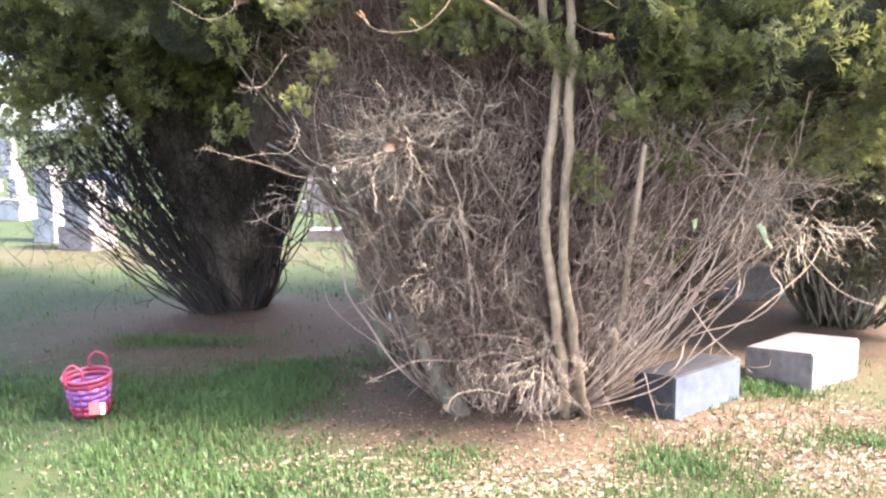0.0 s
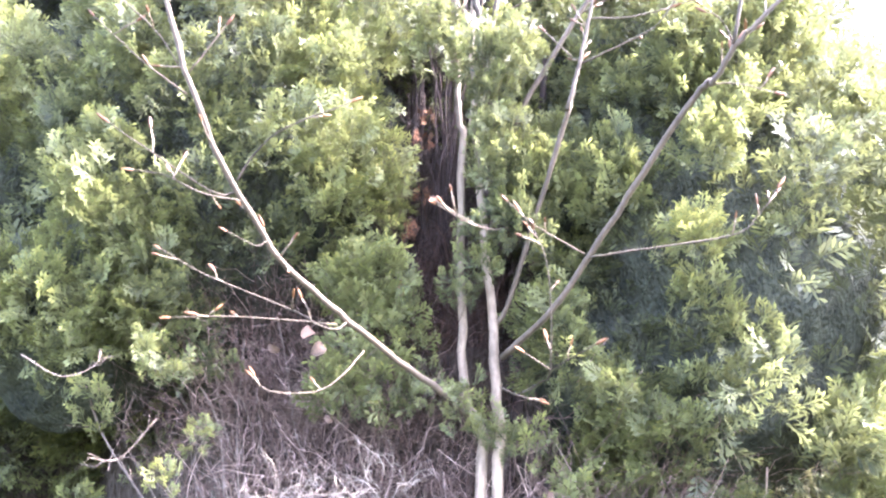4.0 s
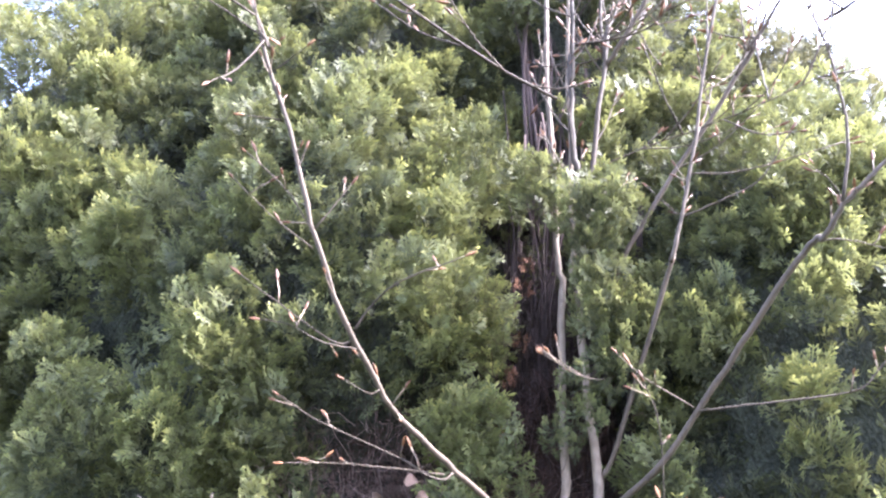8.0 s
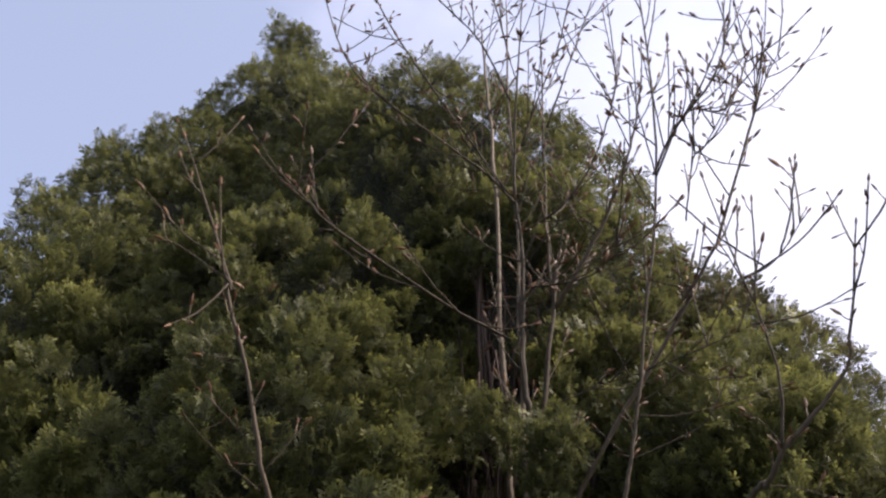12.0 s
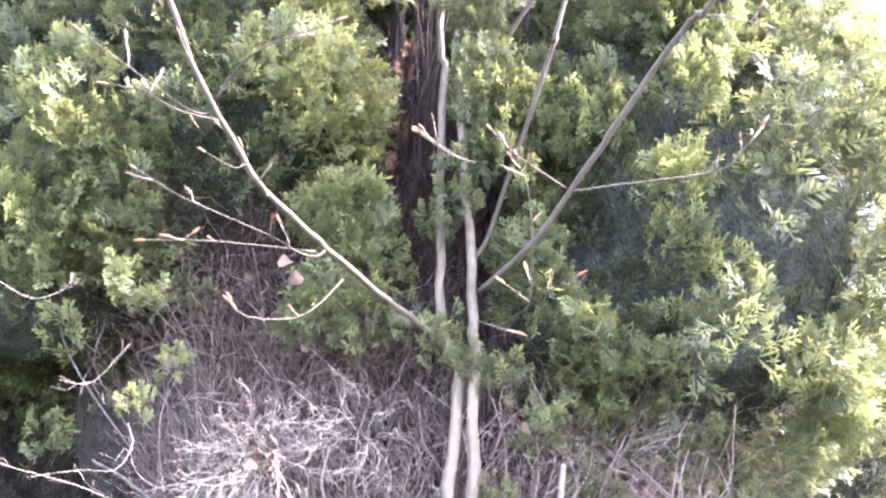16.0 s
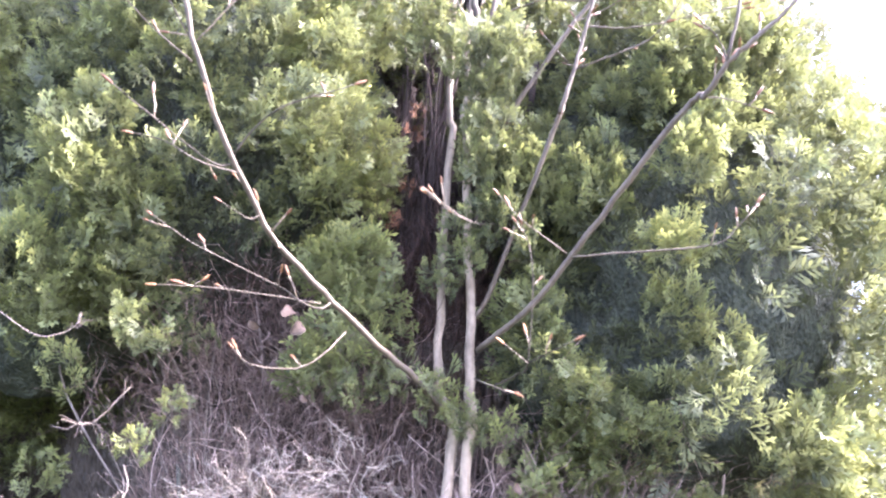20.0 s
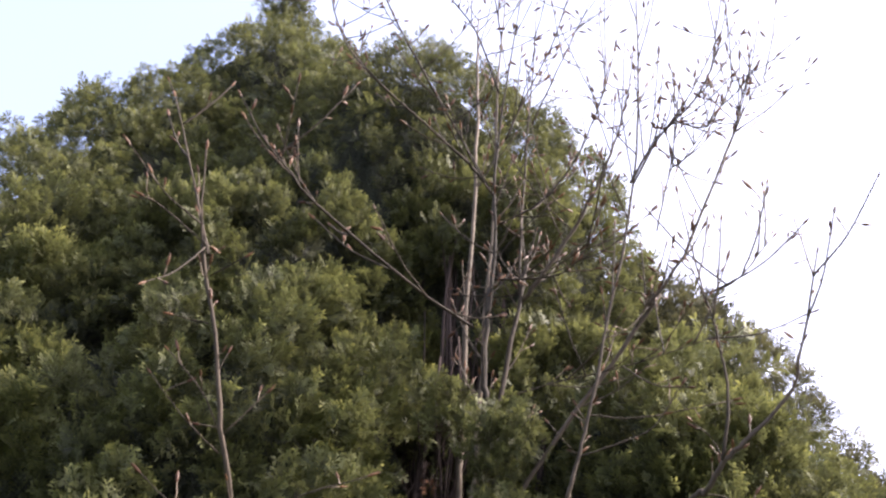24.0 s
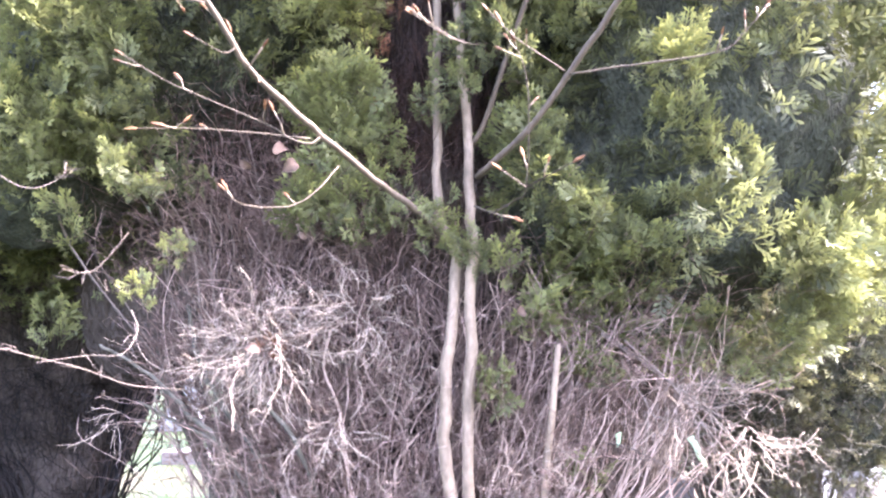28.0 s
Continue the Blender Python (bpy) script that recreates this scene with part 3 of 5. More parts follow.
def crown(tree, blobs, others, near_gap, far_gap, rng, material, low, keep=None, near_limit=285, inner=0.84):
    """Sprays over a crown: the tufts nearest to the path are parts, the rest is joined, larger and sparser round the back."""
    eye = np.array((0.0, 0.0, 1.5))

    def away(p):
        return np.linalg.norm((p - NEAR) * (0.8, 1, 0.8))

    def facing(s):
        return s[1] @ (eye - s[0]) / np.linalg.norm(eye - s[0])

    def rear(s):
        return facing(s) < -0.15

    split = 3.5
    wanted = [s for s in crown_spots(blobs, others, near_gap, rng, low) if away(s[0]) < split and not rear(s)]
    fine = sorted((s for s in wanted if keep is None or keep(s[0])), key=lambda s: away(s[0]))
    coarse = [s for s in crown_spots(blobs, others, far_gap, rng, low, False) if away(s[0]) >= split and not rear(s) and (keep is None or keep(s[0]))]
    rim = [s for s in crown_spots(blobs, others, far_gap * 1.3, rng, low, False) if -0.4 < facing(s) < -0.15]
    behind = [s for s in crown_spots(blobs, others, far_gap * 2.2, rng, low) if facing(s) < -0.4]
    for p, way in fine[:near_limit]:
        ob = part("foliage_clump", clump_mesh(int(rng.integers(THIN)), material), None, tree)
        ob.matrix_basis = clump_pose(p, way, near_gap / 0.22, rng)
    rest = [clump_pose(p, way, near_gap / 0.22, rng) for p, way in fine[near_limit:]]
    far = [clump_pose(p, way, far_gap / 0.235, rng, 0.1, 0.8) for p, way in coarse] + [clump_pose(p, way, far_gap * 1.15 / 0.235, rng, 0.1, 0.8) for p, way in rim] + [clump_pose(p, way, far_gap * 2.2 / 0.25, rng) for p, way in behind]
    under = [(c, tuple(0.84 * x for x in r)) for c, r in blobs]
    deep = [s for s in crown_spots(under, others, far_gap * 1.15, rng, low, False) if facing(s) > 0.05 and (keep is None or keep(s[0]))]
    shade_layer = [clump_pose(p, way, far_gap * 1.05 / 0.23, rng) for p, way in deep]
    vs, ts, gs, at = [], [], [], 0
    # The deep layer keeps 0.3 of its tip tone: shade painted into the crevices.
    for poses, source, young in ((rest, CLUMPS, 1.0), (far, CLUMPS_FAR, 1.0), (shade_layer, CLUMPS_FAR, 0.3)):
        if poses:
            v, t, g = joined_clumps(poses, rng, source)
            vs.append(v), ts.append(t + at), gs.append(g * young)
            at += len(v)
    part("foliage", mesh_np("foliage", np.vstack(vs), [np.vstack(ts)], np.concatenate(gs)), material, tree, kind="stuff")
    # Closed dark cores stand in for the shaded inside of the crown.
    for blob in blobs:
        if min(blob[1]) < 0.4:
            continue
        part("thicket_shade_core", inner_mass([blob], inner - 0.14 if blob[0][2] < 3.65 and blob[0][0] < 0 else inner - 0.09, low + 0.25), INNER_GREEN_SHADE, tree)


def stems(tree, foot, foot_r, top, top_r, z_top, count, rng, r_range, material, name="stem", crook=0.03, front=0.5, bow=0.72):
    """Many slender wavy stems that fan up out of one foot, spreading low down and then standing more upright."""
    for k in range(count):
        a = rng.uniform(math.pi, 2 * math.pi) if rng.uniform() < front else rng.uniform(0, 2 * math.pi)
        s = math.sqrt(rng.uniform(0.05, 1))
        b = np.array([foot[0] + foot_r[0] * s * math.cos(a), foot[1] + foot_r[1] * s * math.sin(a), 0.0])
        e = np.array([top[0] + top_r[0] * s * math.cos(a) + rng.normal(0, 0.12), top[1] + top_r[1] * s * math.sin(a) + rng.normal(0, 0.08), rng.uniform(*z_top)])
        pts, drift = [b], np.zeros(3)
        for u in (0.14, 0.3, 0.46, 0.62, 0.78, 0.9, 1.0):
            drift = drift * 0.6 + rng.normal(0, crook, 3) * (1, 0.7, 0.2)
            out = u ** bow
            at = np.array([b[0] + (e[0] - b[0]) * out, b[1] + (e[1] - b[1]) * out, e[2] * u]) + drift
            at[1] = max(at[1], foot[1] - foot_r[1] - 0.05 * u)
            pts.append(at)
        r = rng.uniform(*r_range)
        v, q, t = tube(spline(pts, 3), r, r * 0.45, 6, 0.14, rng)
        part(name, mesh_np(name, v, [q, t], smooth=True), material, tree)


def scrub(centre, spread, count, length, rng, lean, r=(0.0012, 0.003), foot=None, loose=0.65):
    """Loose crooked twigs, forked once, within a rounded space."""
    bits = []
    for _ in range(count):
        p = np.array(centre) + rng.normal(0, 1, 3) * spread
        if foot is not None and (abs(p[0]) > 0.22 + 0.6 * max(p[2], 0) or p[2] < 0.05 or p[1] < 3.47):
            continue
        fan = np.array(lean) if foot is None else (p - foot) / np.linalg.norm(p - foot)
        d = rng.normal(0, 1, 3) * loose + fan
        d /= np.linalg.norm(d)
        size = length * rng.uniform(0.4, 1.3)
        jit = size * 0.13
        pts = [p]
        for k in range(4):
            d = d + rng.normal(0, 0.42, 3)
            d /= np.linalg.norm(d)
            pts.append(pts[-1] + d * size / 4 + rng.normal(0, jit * 0.2, 3))
        rr = rng.uniform(*r) * 0.8
        bits.append(tube(pts, rr, rr * 0.5, 3))
        if rng.uniform() < 0.5:
            d2 = d + rng.normal(0, 0.8, 3)
            d2 /= np.linalg.norm(d2)
            bits.append(tube([pts[1], pts[1] + d2 * size * 0.25, pts[1] + d2 * size * 0.5 + rng.normal(0, jit * 0.4, 3)], rr * 0.7, rr * 0.4, 3))
    return bits


def burst(centre, count, reach, rng, facing, flat=0.6, r=0.0017, knot=0.10):
    """A brush of bleached dead twigs that spread from one knot, forked like antlers, their tips curled."""
    bits = []

    def shoot(start, d, size, steps, thick, level):
        turn = rng.normal(0, 0.32, 3)
        pts, ways = [start], []
        for k in range(steps):
            d = d + turn * (0.4 + 0.5 * k / steps) + rng.normal(0, 0.22, 3) - (0, 0, 0.07)
            d /= np.linalg.norm(d)
            ways.append(d)
            pts.append(pts[-1] + d * size / steps)
        bits.append(tube(pts, thick, thick * 0.5, 4 if level == 0 else 3))
        if level < 2:
            for k in range(1, steps) if level == 0 else (1, 2):
                if rng.uniform() < (0.75 if level == 0 else 0.6):
                    fork = ways[k] + rng.normal(0, 0.62, 3)
                    shoot(pts[k], fork / np.linalg.norm(fork), size * rng.uniform(0.22, 0.45), 3, thick * 0.72, level + 1)

    for _ in range(count):
        d = rng.normal(0, 1, 3) * (1, flat, 1) + np.array(facing)
        d /= np.linalg.norm(d)
        start = np.array(centre) + rng.normal(0, reach * knot, 3) + d * reach * rng.uniform(0.05, 0.5)
        shoot(start, d, reach * rng.uniform(0.4, 1.05), 5, r * rng.uniform(0.8, 1.35), 0)
    return bits


# crown masses: (centre, radii)
MAIN_LEFT = [((-1.0, 4.4, 3.2), (1.2, 1.15, 1.5)), ((-1.65, 3.95, 2.4), (0.65, 0.6, 0.75)), ((-0.42, 4.25, 3.2), (0.5, 0.75, 1.2)), ((-2.15, 4.75, 3.6), (1.2, 1.1, 1.6)), ((-1.2, 4.95, 4.7), (1.5, 1.15, 1.6))]
MAIN_RIGHT = [((1.4, 4.18, 2.6), (1.2, 1.0, 1.4)), ((0.85, 4.05, 2.2), (0.5, 0.6, 0.75)), ((0.95, 4.75, 3.7), (1.1, 1.0, 1.2)), ((1.75, 4.45, 3.3), (0.92, 0.9, 1.3)), ((0.98, 4.0, 2.95), (0.5, 0.72, 0.8)), ((1.25, 3.98, 3.5), (0.55, 0.68, 0.75))]
MAIN_TOP = [((-0.5, 5.3, 6.5), (1.6, 1.2, 2.5)), ((0.45, 5.3, 5.45), (1.36, 1.2, 2.7))]
LEFT_TREE = [((-3.1, 5.65, 4.0), (2.2, 1.8, 2.9)), ((-2.9, 6.0, 5.9), (1.85, 1.5, 2.5)), ((-2.2, 6.3, 8.5), (1.35, 1.1, 2.2)), ((-2.8, 6.1, 7.2), (1.45, 1.2, 1.9)), ((-2.4, 6.2, 11.25), (0.36, 0.32, 0.55))]
RIGHT_TREE = [((2.35, 5.9, 3.3), (1.35, 1.15, 2.95)), ((2.35, 5.55, 1.45), (0.8, 0.65, 0.95)), ((2.9, 5.5, 1.25), (0.62, 0.6, 0.98)), ((1.65, 7.3, 1.3), (1.15, 0.6, 1.3)), ((1.85, 5.6, 4.85), (1.0, 1.0, 1.6)), ((3.4, 5.5, 4.3), (0.26, 0.26, 0.3))]
MAIN = MAIN_LEFT + MAIN_RIGHT + MAIN_TOP


def main_keep(p):
    """Where the front of the main tree is green: not in the bare hollow above the foot, nor in the cleft between its two masses."""
    edge = 0.24 * noise.noise(Vector(p) * 2.7)
    # The third hollow is cut as a dark spot for shaded, unbroken foliage.
    for hollow, size in (((-1.9, 3.8, 2.85), (0.40, 1.2, 0.27)), ((-2.45, 3.8, 3.2), (0.4, 1.0, 0.2)), ((1.47, 3.65, 1.62), (0.15, 0.4, 0.15))):
        if np.sum(((p - hollow) / size) ** 2) < 1:
            return False
    if p[1] < 4.6 and p[2] < (2.08 if p[0] < -0.95 + edge else 2.42 if p[0] < -0.22 + edge else 1.78 if p[0] < 0.3 else 1.24) + edge:
        return False
    if abs(p[0] - 0.3 - edge * 0.4) < 0.24 and p[1] < 4.5 and p[2] < 2.7 + edge:
        return False
    if 3.7 < p[2] < 5.3 + edge and abs(p[0] - 0.16 - edge * 0.35) < 0.13 and p[1] < 5.0:
        return False
    return not (abs(p[0] - 0.10 - edge * 0.3) < 0.15 and p[1] < 4.4 and p[2] < 3.4 + edge)


rng = np.random.default_rng(5)
main_tree = thing("arborvitae", (0.0, 3.9, 0), "overgrown arborvitae, green sprays above a bare grey-brown thicket of stems", "tree", "arborvitae row")
crown(main_tree, MAIN, [], 0.215, 0.275, rng, LEAF, 1.1, main_keep)
# Closed brown cores stand in for shade and dense twigs behind the stems.
part("thicket_shade_core", inner_mass([((0.15, 4.65, 2.9), (0.8, 0.5, 1.9))], 0.9, 0.5), INNER_SHADE, main_tree)
part("thicket_shade_core", inner_mass([((-0.88, 4.5, 1.75), (0.62, 0.4, 0.55))], 0.9, 1.15), INNER_SHADE, main_tree)
part("thicket_shade_core", inner_mass([((-0.55, 4.45, 1.0), (0.42, 0.3, 0.8))], 0.9, 0.2), INNER_SHADE, main_tree)
part("thicket_shade_core", inner_mass([((1.0, 4.6, 1.15), (0.65, 0.35, 0.8))], 0.9, 0.35), INNER_SHADE, main_tree)
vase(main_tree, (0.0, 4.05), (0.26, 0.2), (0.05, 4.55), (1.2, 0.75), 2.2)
stems(main_tree, (0.02, 3.88), (0.42, 0.3), (0.1, 4.05), (1.1, 0.62), (1.0, 1.7), 36, rng, (0.005, 0.0105), BARK, crook=0.045, front=0.8)
stems(main_tree, (0.02, 3.88), (0.45, 0.3), (0.1, 4.0), (1.15, 0.62), (1.0, 1.9), 150, rng, (0.0024, 0.006), BARK, crook=0.07, front=0.85)
stems(main_tree, (0.12, 3.82), (0.3, 0.22), (0.75, 3.85), (0.75, 0.45), (0.75, 1.55), 110, rng, (0.0026, 0.006), BARK, crook=0.06, front=0.7)
stems(main_tree, (0.1, 3.92), (0.22, 0.18), (0.12, 4.0), (0.13, 0.16), (2.8, 4.4), 46, rng, (0.006, 0.016), BARK_CLEFT_SHADE, crook=0.04)
branch("dead_branch", main_tree, 0.0024, 0.0014, (-0.97, 3.2, 1.57), (-0.93, 3.15, 1.49), (-0.95, 3.05, 1.41), (-1.05, 3, 1.41), (-1.17, 2.9, 1.39))
branch("dead_branch", main_tree, 0.0024, 0.0014, (-0.79, 3.3, 1.27), (-0.95, 3.15, 1.3), (-1.07, 3.05, 1.36), (-1.18, 2.9, 1.41), (-1.27, 2.85, 1.44))
branch("dead_branch", main_tree, 0.0026, 0.0015, (-0.97, 3.15, 1.85), (-1.06, 3.05, 1.7), (-1.15, 3, 1.72))
branch("dead_branch", main_tree, 0.0022, 0.0016, (-1.4, 2.95, 2.06), (-1.25, 2.95, 1.98), (-1.15, 2.98, 2.02), (-1.14, 3, 2.08))
branch("limb", main_tree, 0.045, 0.03, (-0.69, 4, 0.17), (-0.81, 4, 0.7), (-1.06, 3.9, 1.29))
branch("limb", main_tree, 0.052, 0.036, (-0.15, 3.62, -0.17), (-0.37, 3.57, 0.21), (-0.45, 3.64, 0.38), (-0.55, 3.8, 0.55))
branch("limb", main_tree, 0.013, 0.006, (-0.42, 3.72, 0.45), (-0.71, 3.6, 1.0), (-0.85, 3.6, 1.14), (-0.96, 3.6, 1.26), (-1.12, 3.6, 1.38), (-1.23, 3.6, 1.44))
branch("limb", main_tree, 0.011, 0.005, (-0.5, 3.75, 0.6), (-0.72, 3.65, 0.99), (-0.81, 3.65, 1.06), (-0.94, 3.65, 1.12), (-1.08, 3.65, 1.2))
branch("limb", main_tree, 0.016, 0.009, (-0.4, 3.75, 0.5), (-0.59, 3.62, 0.99), (-0.65, 3.62, 1.07), (-0.76, 3.62, 1.23), (-0.84, 3.64, 1.39), (-0.9, 3.7, 1.6))
branch("limb", main_tree, 0.02, 0.014, (-0.6, 4.0, 0.1), (-0.72, 3.98, 0.7), (-0.86, 3.95, 1.05), (-0.95, 3.95, 1.4))
branch("limb", main_tree, 0.014, 0.01, (-0.66, 4.02, 0.2), (-0.8, 4.0, 0.8), (-0.98, 3.95, 1.2), (-1.1, 3.95, 1.4))
branch("limb", main_tree, 0.012, 0.007, (-0.28, 3.7, 0.6), (-0.39, 3.52, 1.0), (-0.48, 3.5, 1.14), (-0.58, 3.52, 1.26), (-0.64, 3.58, 1.4))
branch("dead_branch", main_tree, 0.0036, 0.0016, (-0.66, 3.35, 1.33), (-0.83, 3.35, 1.33), (-0.93, 3.35, 1.36), (-0.99, 3.35, 1.43), (-1.01, 3.35, 1.53))
branch("dead_branch", main_tree, 0.0042, 0.0015, (0.85, 3.55, 1.46), (1.01, 3.55, 1.34), (1.36, 3.45, 1.07))
branch("dead_branch", main_tree, 0.0042, 0.002, (0.96, 3.6, 1.43), (1.18, 3.6, 1.21), (1.36, 3.55, 0.96), (1.57, 3.5, 0.72), (1.76, 3.45, 0.64))
branch("dead_branch", main_tree, 0.0042, 0.002, (0.45, 3.5, 0.69), (0.61, 3.48, 0.68), (1.05, 3.4, 0.74))
branch("dead_branch", main_tree, 0.004, 0.002, (0.86, 3.3, 0.67), (0.94, 3.2, 0.55), (1.09, 3.1, 0.42))
branch("dead_branch", main_tree, 0.0036, 0.002, (0.68, 3.5, 0.29), (0.72, 3.4, 0.12), (0.79, 3.35, -0.02))
branch("dead_branch", main_tree, 0.0038, 0.0015, (-0.27, 3.4, 0.36), (-0.43, 3.3, 0.39), (-0.55, 3.2, 0.36), (-0.66, 3.15, 0.32))
branch("dead_branch", main_tree, 0.004, 0.0012, (0.81, 3.6, 1.51), (1.27, 3.45, 1.14), (1.41, 3.4, 1.07))
branch("dead_branch", main_tree, 0.0034, 0.0012, (1.03, 3.6, 1.13), (1.14, 3.55, 1.09), (1.26, 3.5, 1.08), (1.42, 3.4, 0.97))
branch("dead_branch", main_tree, 0.0042, 0.0015, (0.84, 3.6, 1.01), (0.97, 3.55, 0.98), (1.14, 3.45, 0.89), (1.3, 3.4, 0.81))
branch("dead_branch", main_tree, 0.003, 0.0012, (0.88, 3.6, 0.94), (1.23, 3.45, 0.94))
branch("dead_branch", main_tree, 0.0028, 0.0012, (1.27, 3.6, 1.03), (1.3, 3.55, 0.99), (1.37, 3.5, 0.91))
branch("dead_branch", main_tree, 0.003, 0.0015, (1.31, 3.7, 1.1), (1.39, 3.6, 1.16), (1.56, 3.5, 1.25))
branch("dead_branch", main_tree, 0.0032, 0.0012, (0.94, 3.6, 1.34), (1.05, 3.5, 1.11), (1.08, 3.5, 0.98))
branch("dead_branch", main_tree, 0.0042, 0.0015, (0.09, 3.4, 0.37), (-0.07, 3.25, 0.45), (-0.24, 3.15, 0.39))
branch("dead_branch", main_tree, 0.0036, 0.0015, (0.26, 3.4, 0.25), (0.36, 3.25, 0.18), (0.44, 3.2, 0.13))
branch("dead_branch", main_tree, 0.0034, 0.0013, (0.16, 3.4, 0.25), (0.17, 3.25, 0.13), (0.19, 3.18, 0.02))
branch("dead_branch", main_tree, 0.0036, 0.0013, (0.01, 3.45, 0.17), (-0.12, 3.3, 0.25), (-0.24, 3.2, 0.25), (-0.28, 3.15, 0.19))
stems(main_tree, (-0.3, 3.88), (0.15, 0.1), (-0.9, 3.72), (0.2, 0.1), (1.9, 2.5), 16, rng, (0.004, 0.008), DEAD_GREY, crook=0.06, front=0.8, bow=0.9)
part("thicket_shade_core", inner_mass([((-1.45, 5.0, 1.75), (0.5, 0.35, 0.65))], 0.9, 1.13), INNER_SHADE, main_tree)
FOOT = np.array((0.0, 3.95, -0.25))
part("thicket_shade_core", inner_mass([((-0.65, 4.62, 2.3), (0.75, 0.4, 0.6))], 0.9, 1.2), INNER_SHADE, main_tree)
stems(main_tree, (0.12, 3.98), (0.12, 0.08), (0.18, 4.0), (0.1, 0.08), (3.0, 3.9), 6, rng, (0.026, 0.042), BARK_CLEFT_SHADE, crook=0.03, front=0.5)
stems(main_tree, (0.12, 4.0), (0.12, 0.1), (0.16, 4.25), (0.12, 0.1), (4.2, 5.6), 26, rng, (0.007, 0.022), BARK_CLEFT_SHADE, crook=0.04)
twigs = scrub((0.0, 3.70, 0.85), (0.42, 0.16, 0.42), 3300, 0.32, rng, None, (0.0014, 0.004), FOOT, 0.38)
twigs += scrub((-0.4, 3.75, 1.6), (0.34, 0.15, 0.32), 2000, 0.26, rng, None, (0.0013, 0.0032), FOOT, 0.5)
twigs += scrub((-0.62, 3.78, 2.1), (0.33, 0.13, 0.22), 950, 0.26, rng, None, (0.0012, 0.0028), FOOT, 0.55)
twigs += scrub((-0.58, 3.76, 0.85), (0.16, 0.12, 0.26), 800, 0.3, rng, None, (0.0014, 0.0036), FOOT, 0.35)
twigs += scrub((0.78, 3.75, 1.15), (0.38, 0.2, 0.3), 2000, 0.32, rng, None, (0.0014, 0.0038), FOOT, 0.26)
twigs += scrub((1.05, 3.95, 1.25), (0.28, 0.2, 0.22), 800, 0.28, rng, np.array([0.5, -0.2, 0.6]), (0.0014, 0.0034), None, 0.5)
twigs += scrub((-0.05, 3.58, 0.48), (0.3, 0.07, 0.2), 1300, 0.2, rng, None, (0.0012, 0.003), FOOT, 0.7)
twigs += scrub((-0.86, 3.85, 1.2), (0.13, 0.1, 0.2), 420, 0.26, rng, np.array([-0.5, -0.1, 0.9]), (0.0014, 0.0036), None, 0.4)
tv, tf = join(twigs)
part("dead_growth", mesh_np("dead_growth", tv, tf), DEAD_BROWN, main_tree, "fine brown dead twigs", "stuff")
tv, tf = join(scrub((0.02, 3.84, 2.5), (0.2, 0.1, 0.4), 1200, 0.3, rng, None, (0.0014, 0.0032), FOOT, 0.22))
part("dead_growth", mesh_np("dead_growth", tv, tf), BARK_CLEFT_SHADE, main_tree, "brown dead twigs in the cleft, darkened for its shade", "stuff")
tv, tf = join(scrub((0.02, 3.72, 2.25), (0.2, 0.10, 0.34), 900, 0.22, rng, np.array([0, -0.2, 0.7]), (0.0012, 0.0026), None, 0.6) + scrub((-0.55, 3.82, 2.3), (0.34, 0.10, 0.16), 700, 0.22, rng, np.array([0, -0.2, 0.7]), (0.0012, 0.0026), None, 0.6))
part("dead_growth", mesh_np("dead_growth", tv, tf), NEEDLES, main_tree, "red-brown dead needles and twigs under the crown", "stuff")
for spot, count, reach, facing in (((-0.5, 3.42, 1.43), 120, 0.33, (-0.35, -0.35, -0.2)), ((-0.13, 3.45, 1.54), 60, 0.24, (-0.25, -0.4, -0.2)), ((-1.1, 3.52, 1.17), 12, 0.17, (-0.8, -0.3, -0.6)), ((1.15, 3.6, 1.22), 60, 0.34, (0.75, -0.3, -0.45)), ((1.42, 3.5, 1.05), 28, 0.26, (0.8, -0.2, -0.6)), ((-0.62, 3.46, 0.98), 24, 0.24, (-0.6, -0.5, -0.5)), ((-0.34, 3.42, 0.78), 24, 0.24, (-0.4, -0.6, -0.5)), ((0.02, 3.42, 0.82), 26, 0.22, (0.0, -0.6, -0.5)), ((-0.22, 3.42, 1.12), 26, 0.22, (-0.2, -0.6, -0.4)), ((0.52, 3.5, 0.95), 24, 0.24, (0.4, -0.6, -0.4)), ((0.48, 3.46, 0.58), 22, 0.22, (0.5, -0.5, -0.4)), ((0.02, 3.42, 1.3), 22, 0.2, (-0.1, -0.6, -0.3)), ((0.16, 3.40, 0.36), 45, 0.28, (0.0, -0.5, -0.35)), ((-0.1, 3.45, 0.36), 30, 0.26, (-0.3, -0.5, -0.2)), ((-0.36, 3.5, 0.5), 30, 0.25, (-0.7, -0.4, -0.1))):
    tv, tf = join(burst(spot, count, reach, rng, facing))
    part("twig_brush", mesh_np("twig_brush", tv, tf), DEAD, main_tree, "bleached brush of dead twigs", "stuff")
def sprigs(low, high, *spots):
    """Green tufts on twigs that stand out of the bare thicket."""
    for spot in spots:
        ob = part("foliage_clump", clump_mesh(int(rng.integers(0, THIN) if low > 0.75 else rng.integers(THIN, len(CLUMPS))), LEAF), None, main_tree)
        ob.matrix_basis = clump_pose(np.array(spot), np.array((0, -0.7, 0.1)), rng.uniform(low, high), rng)


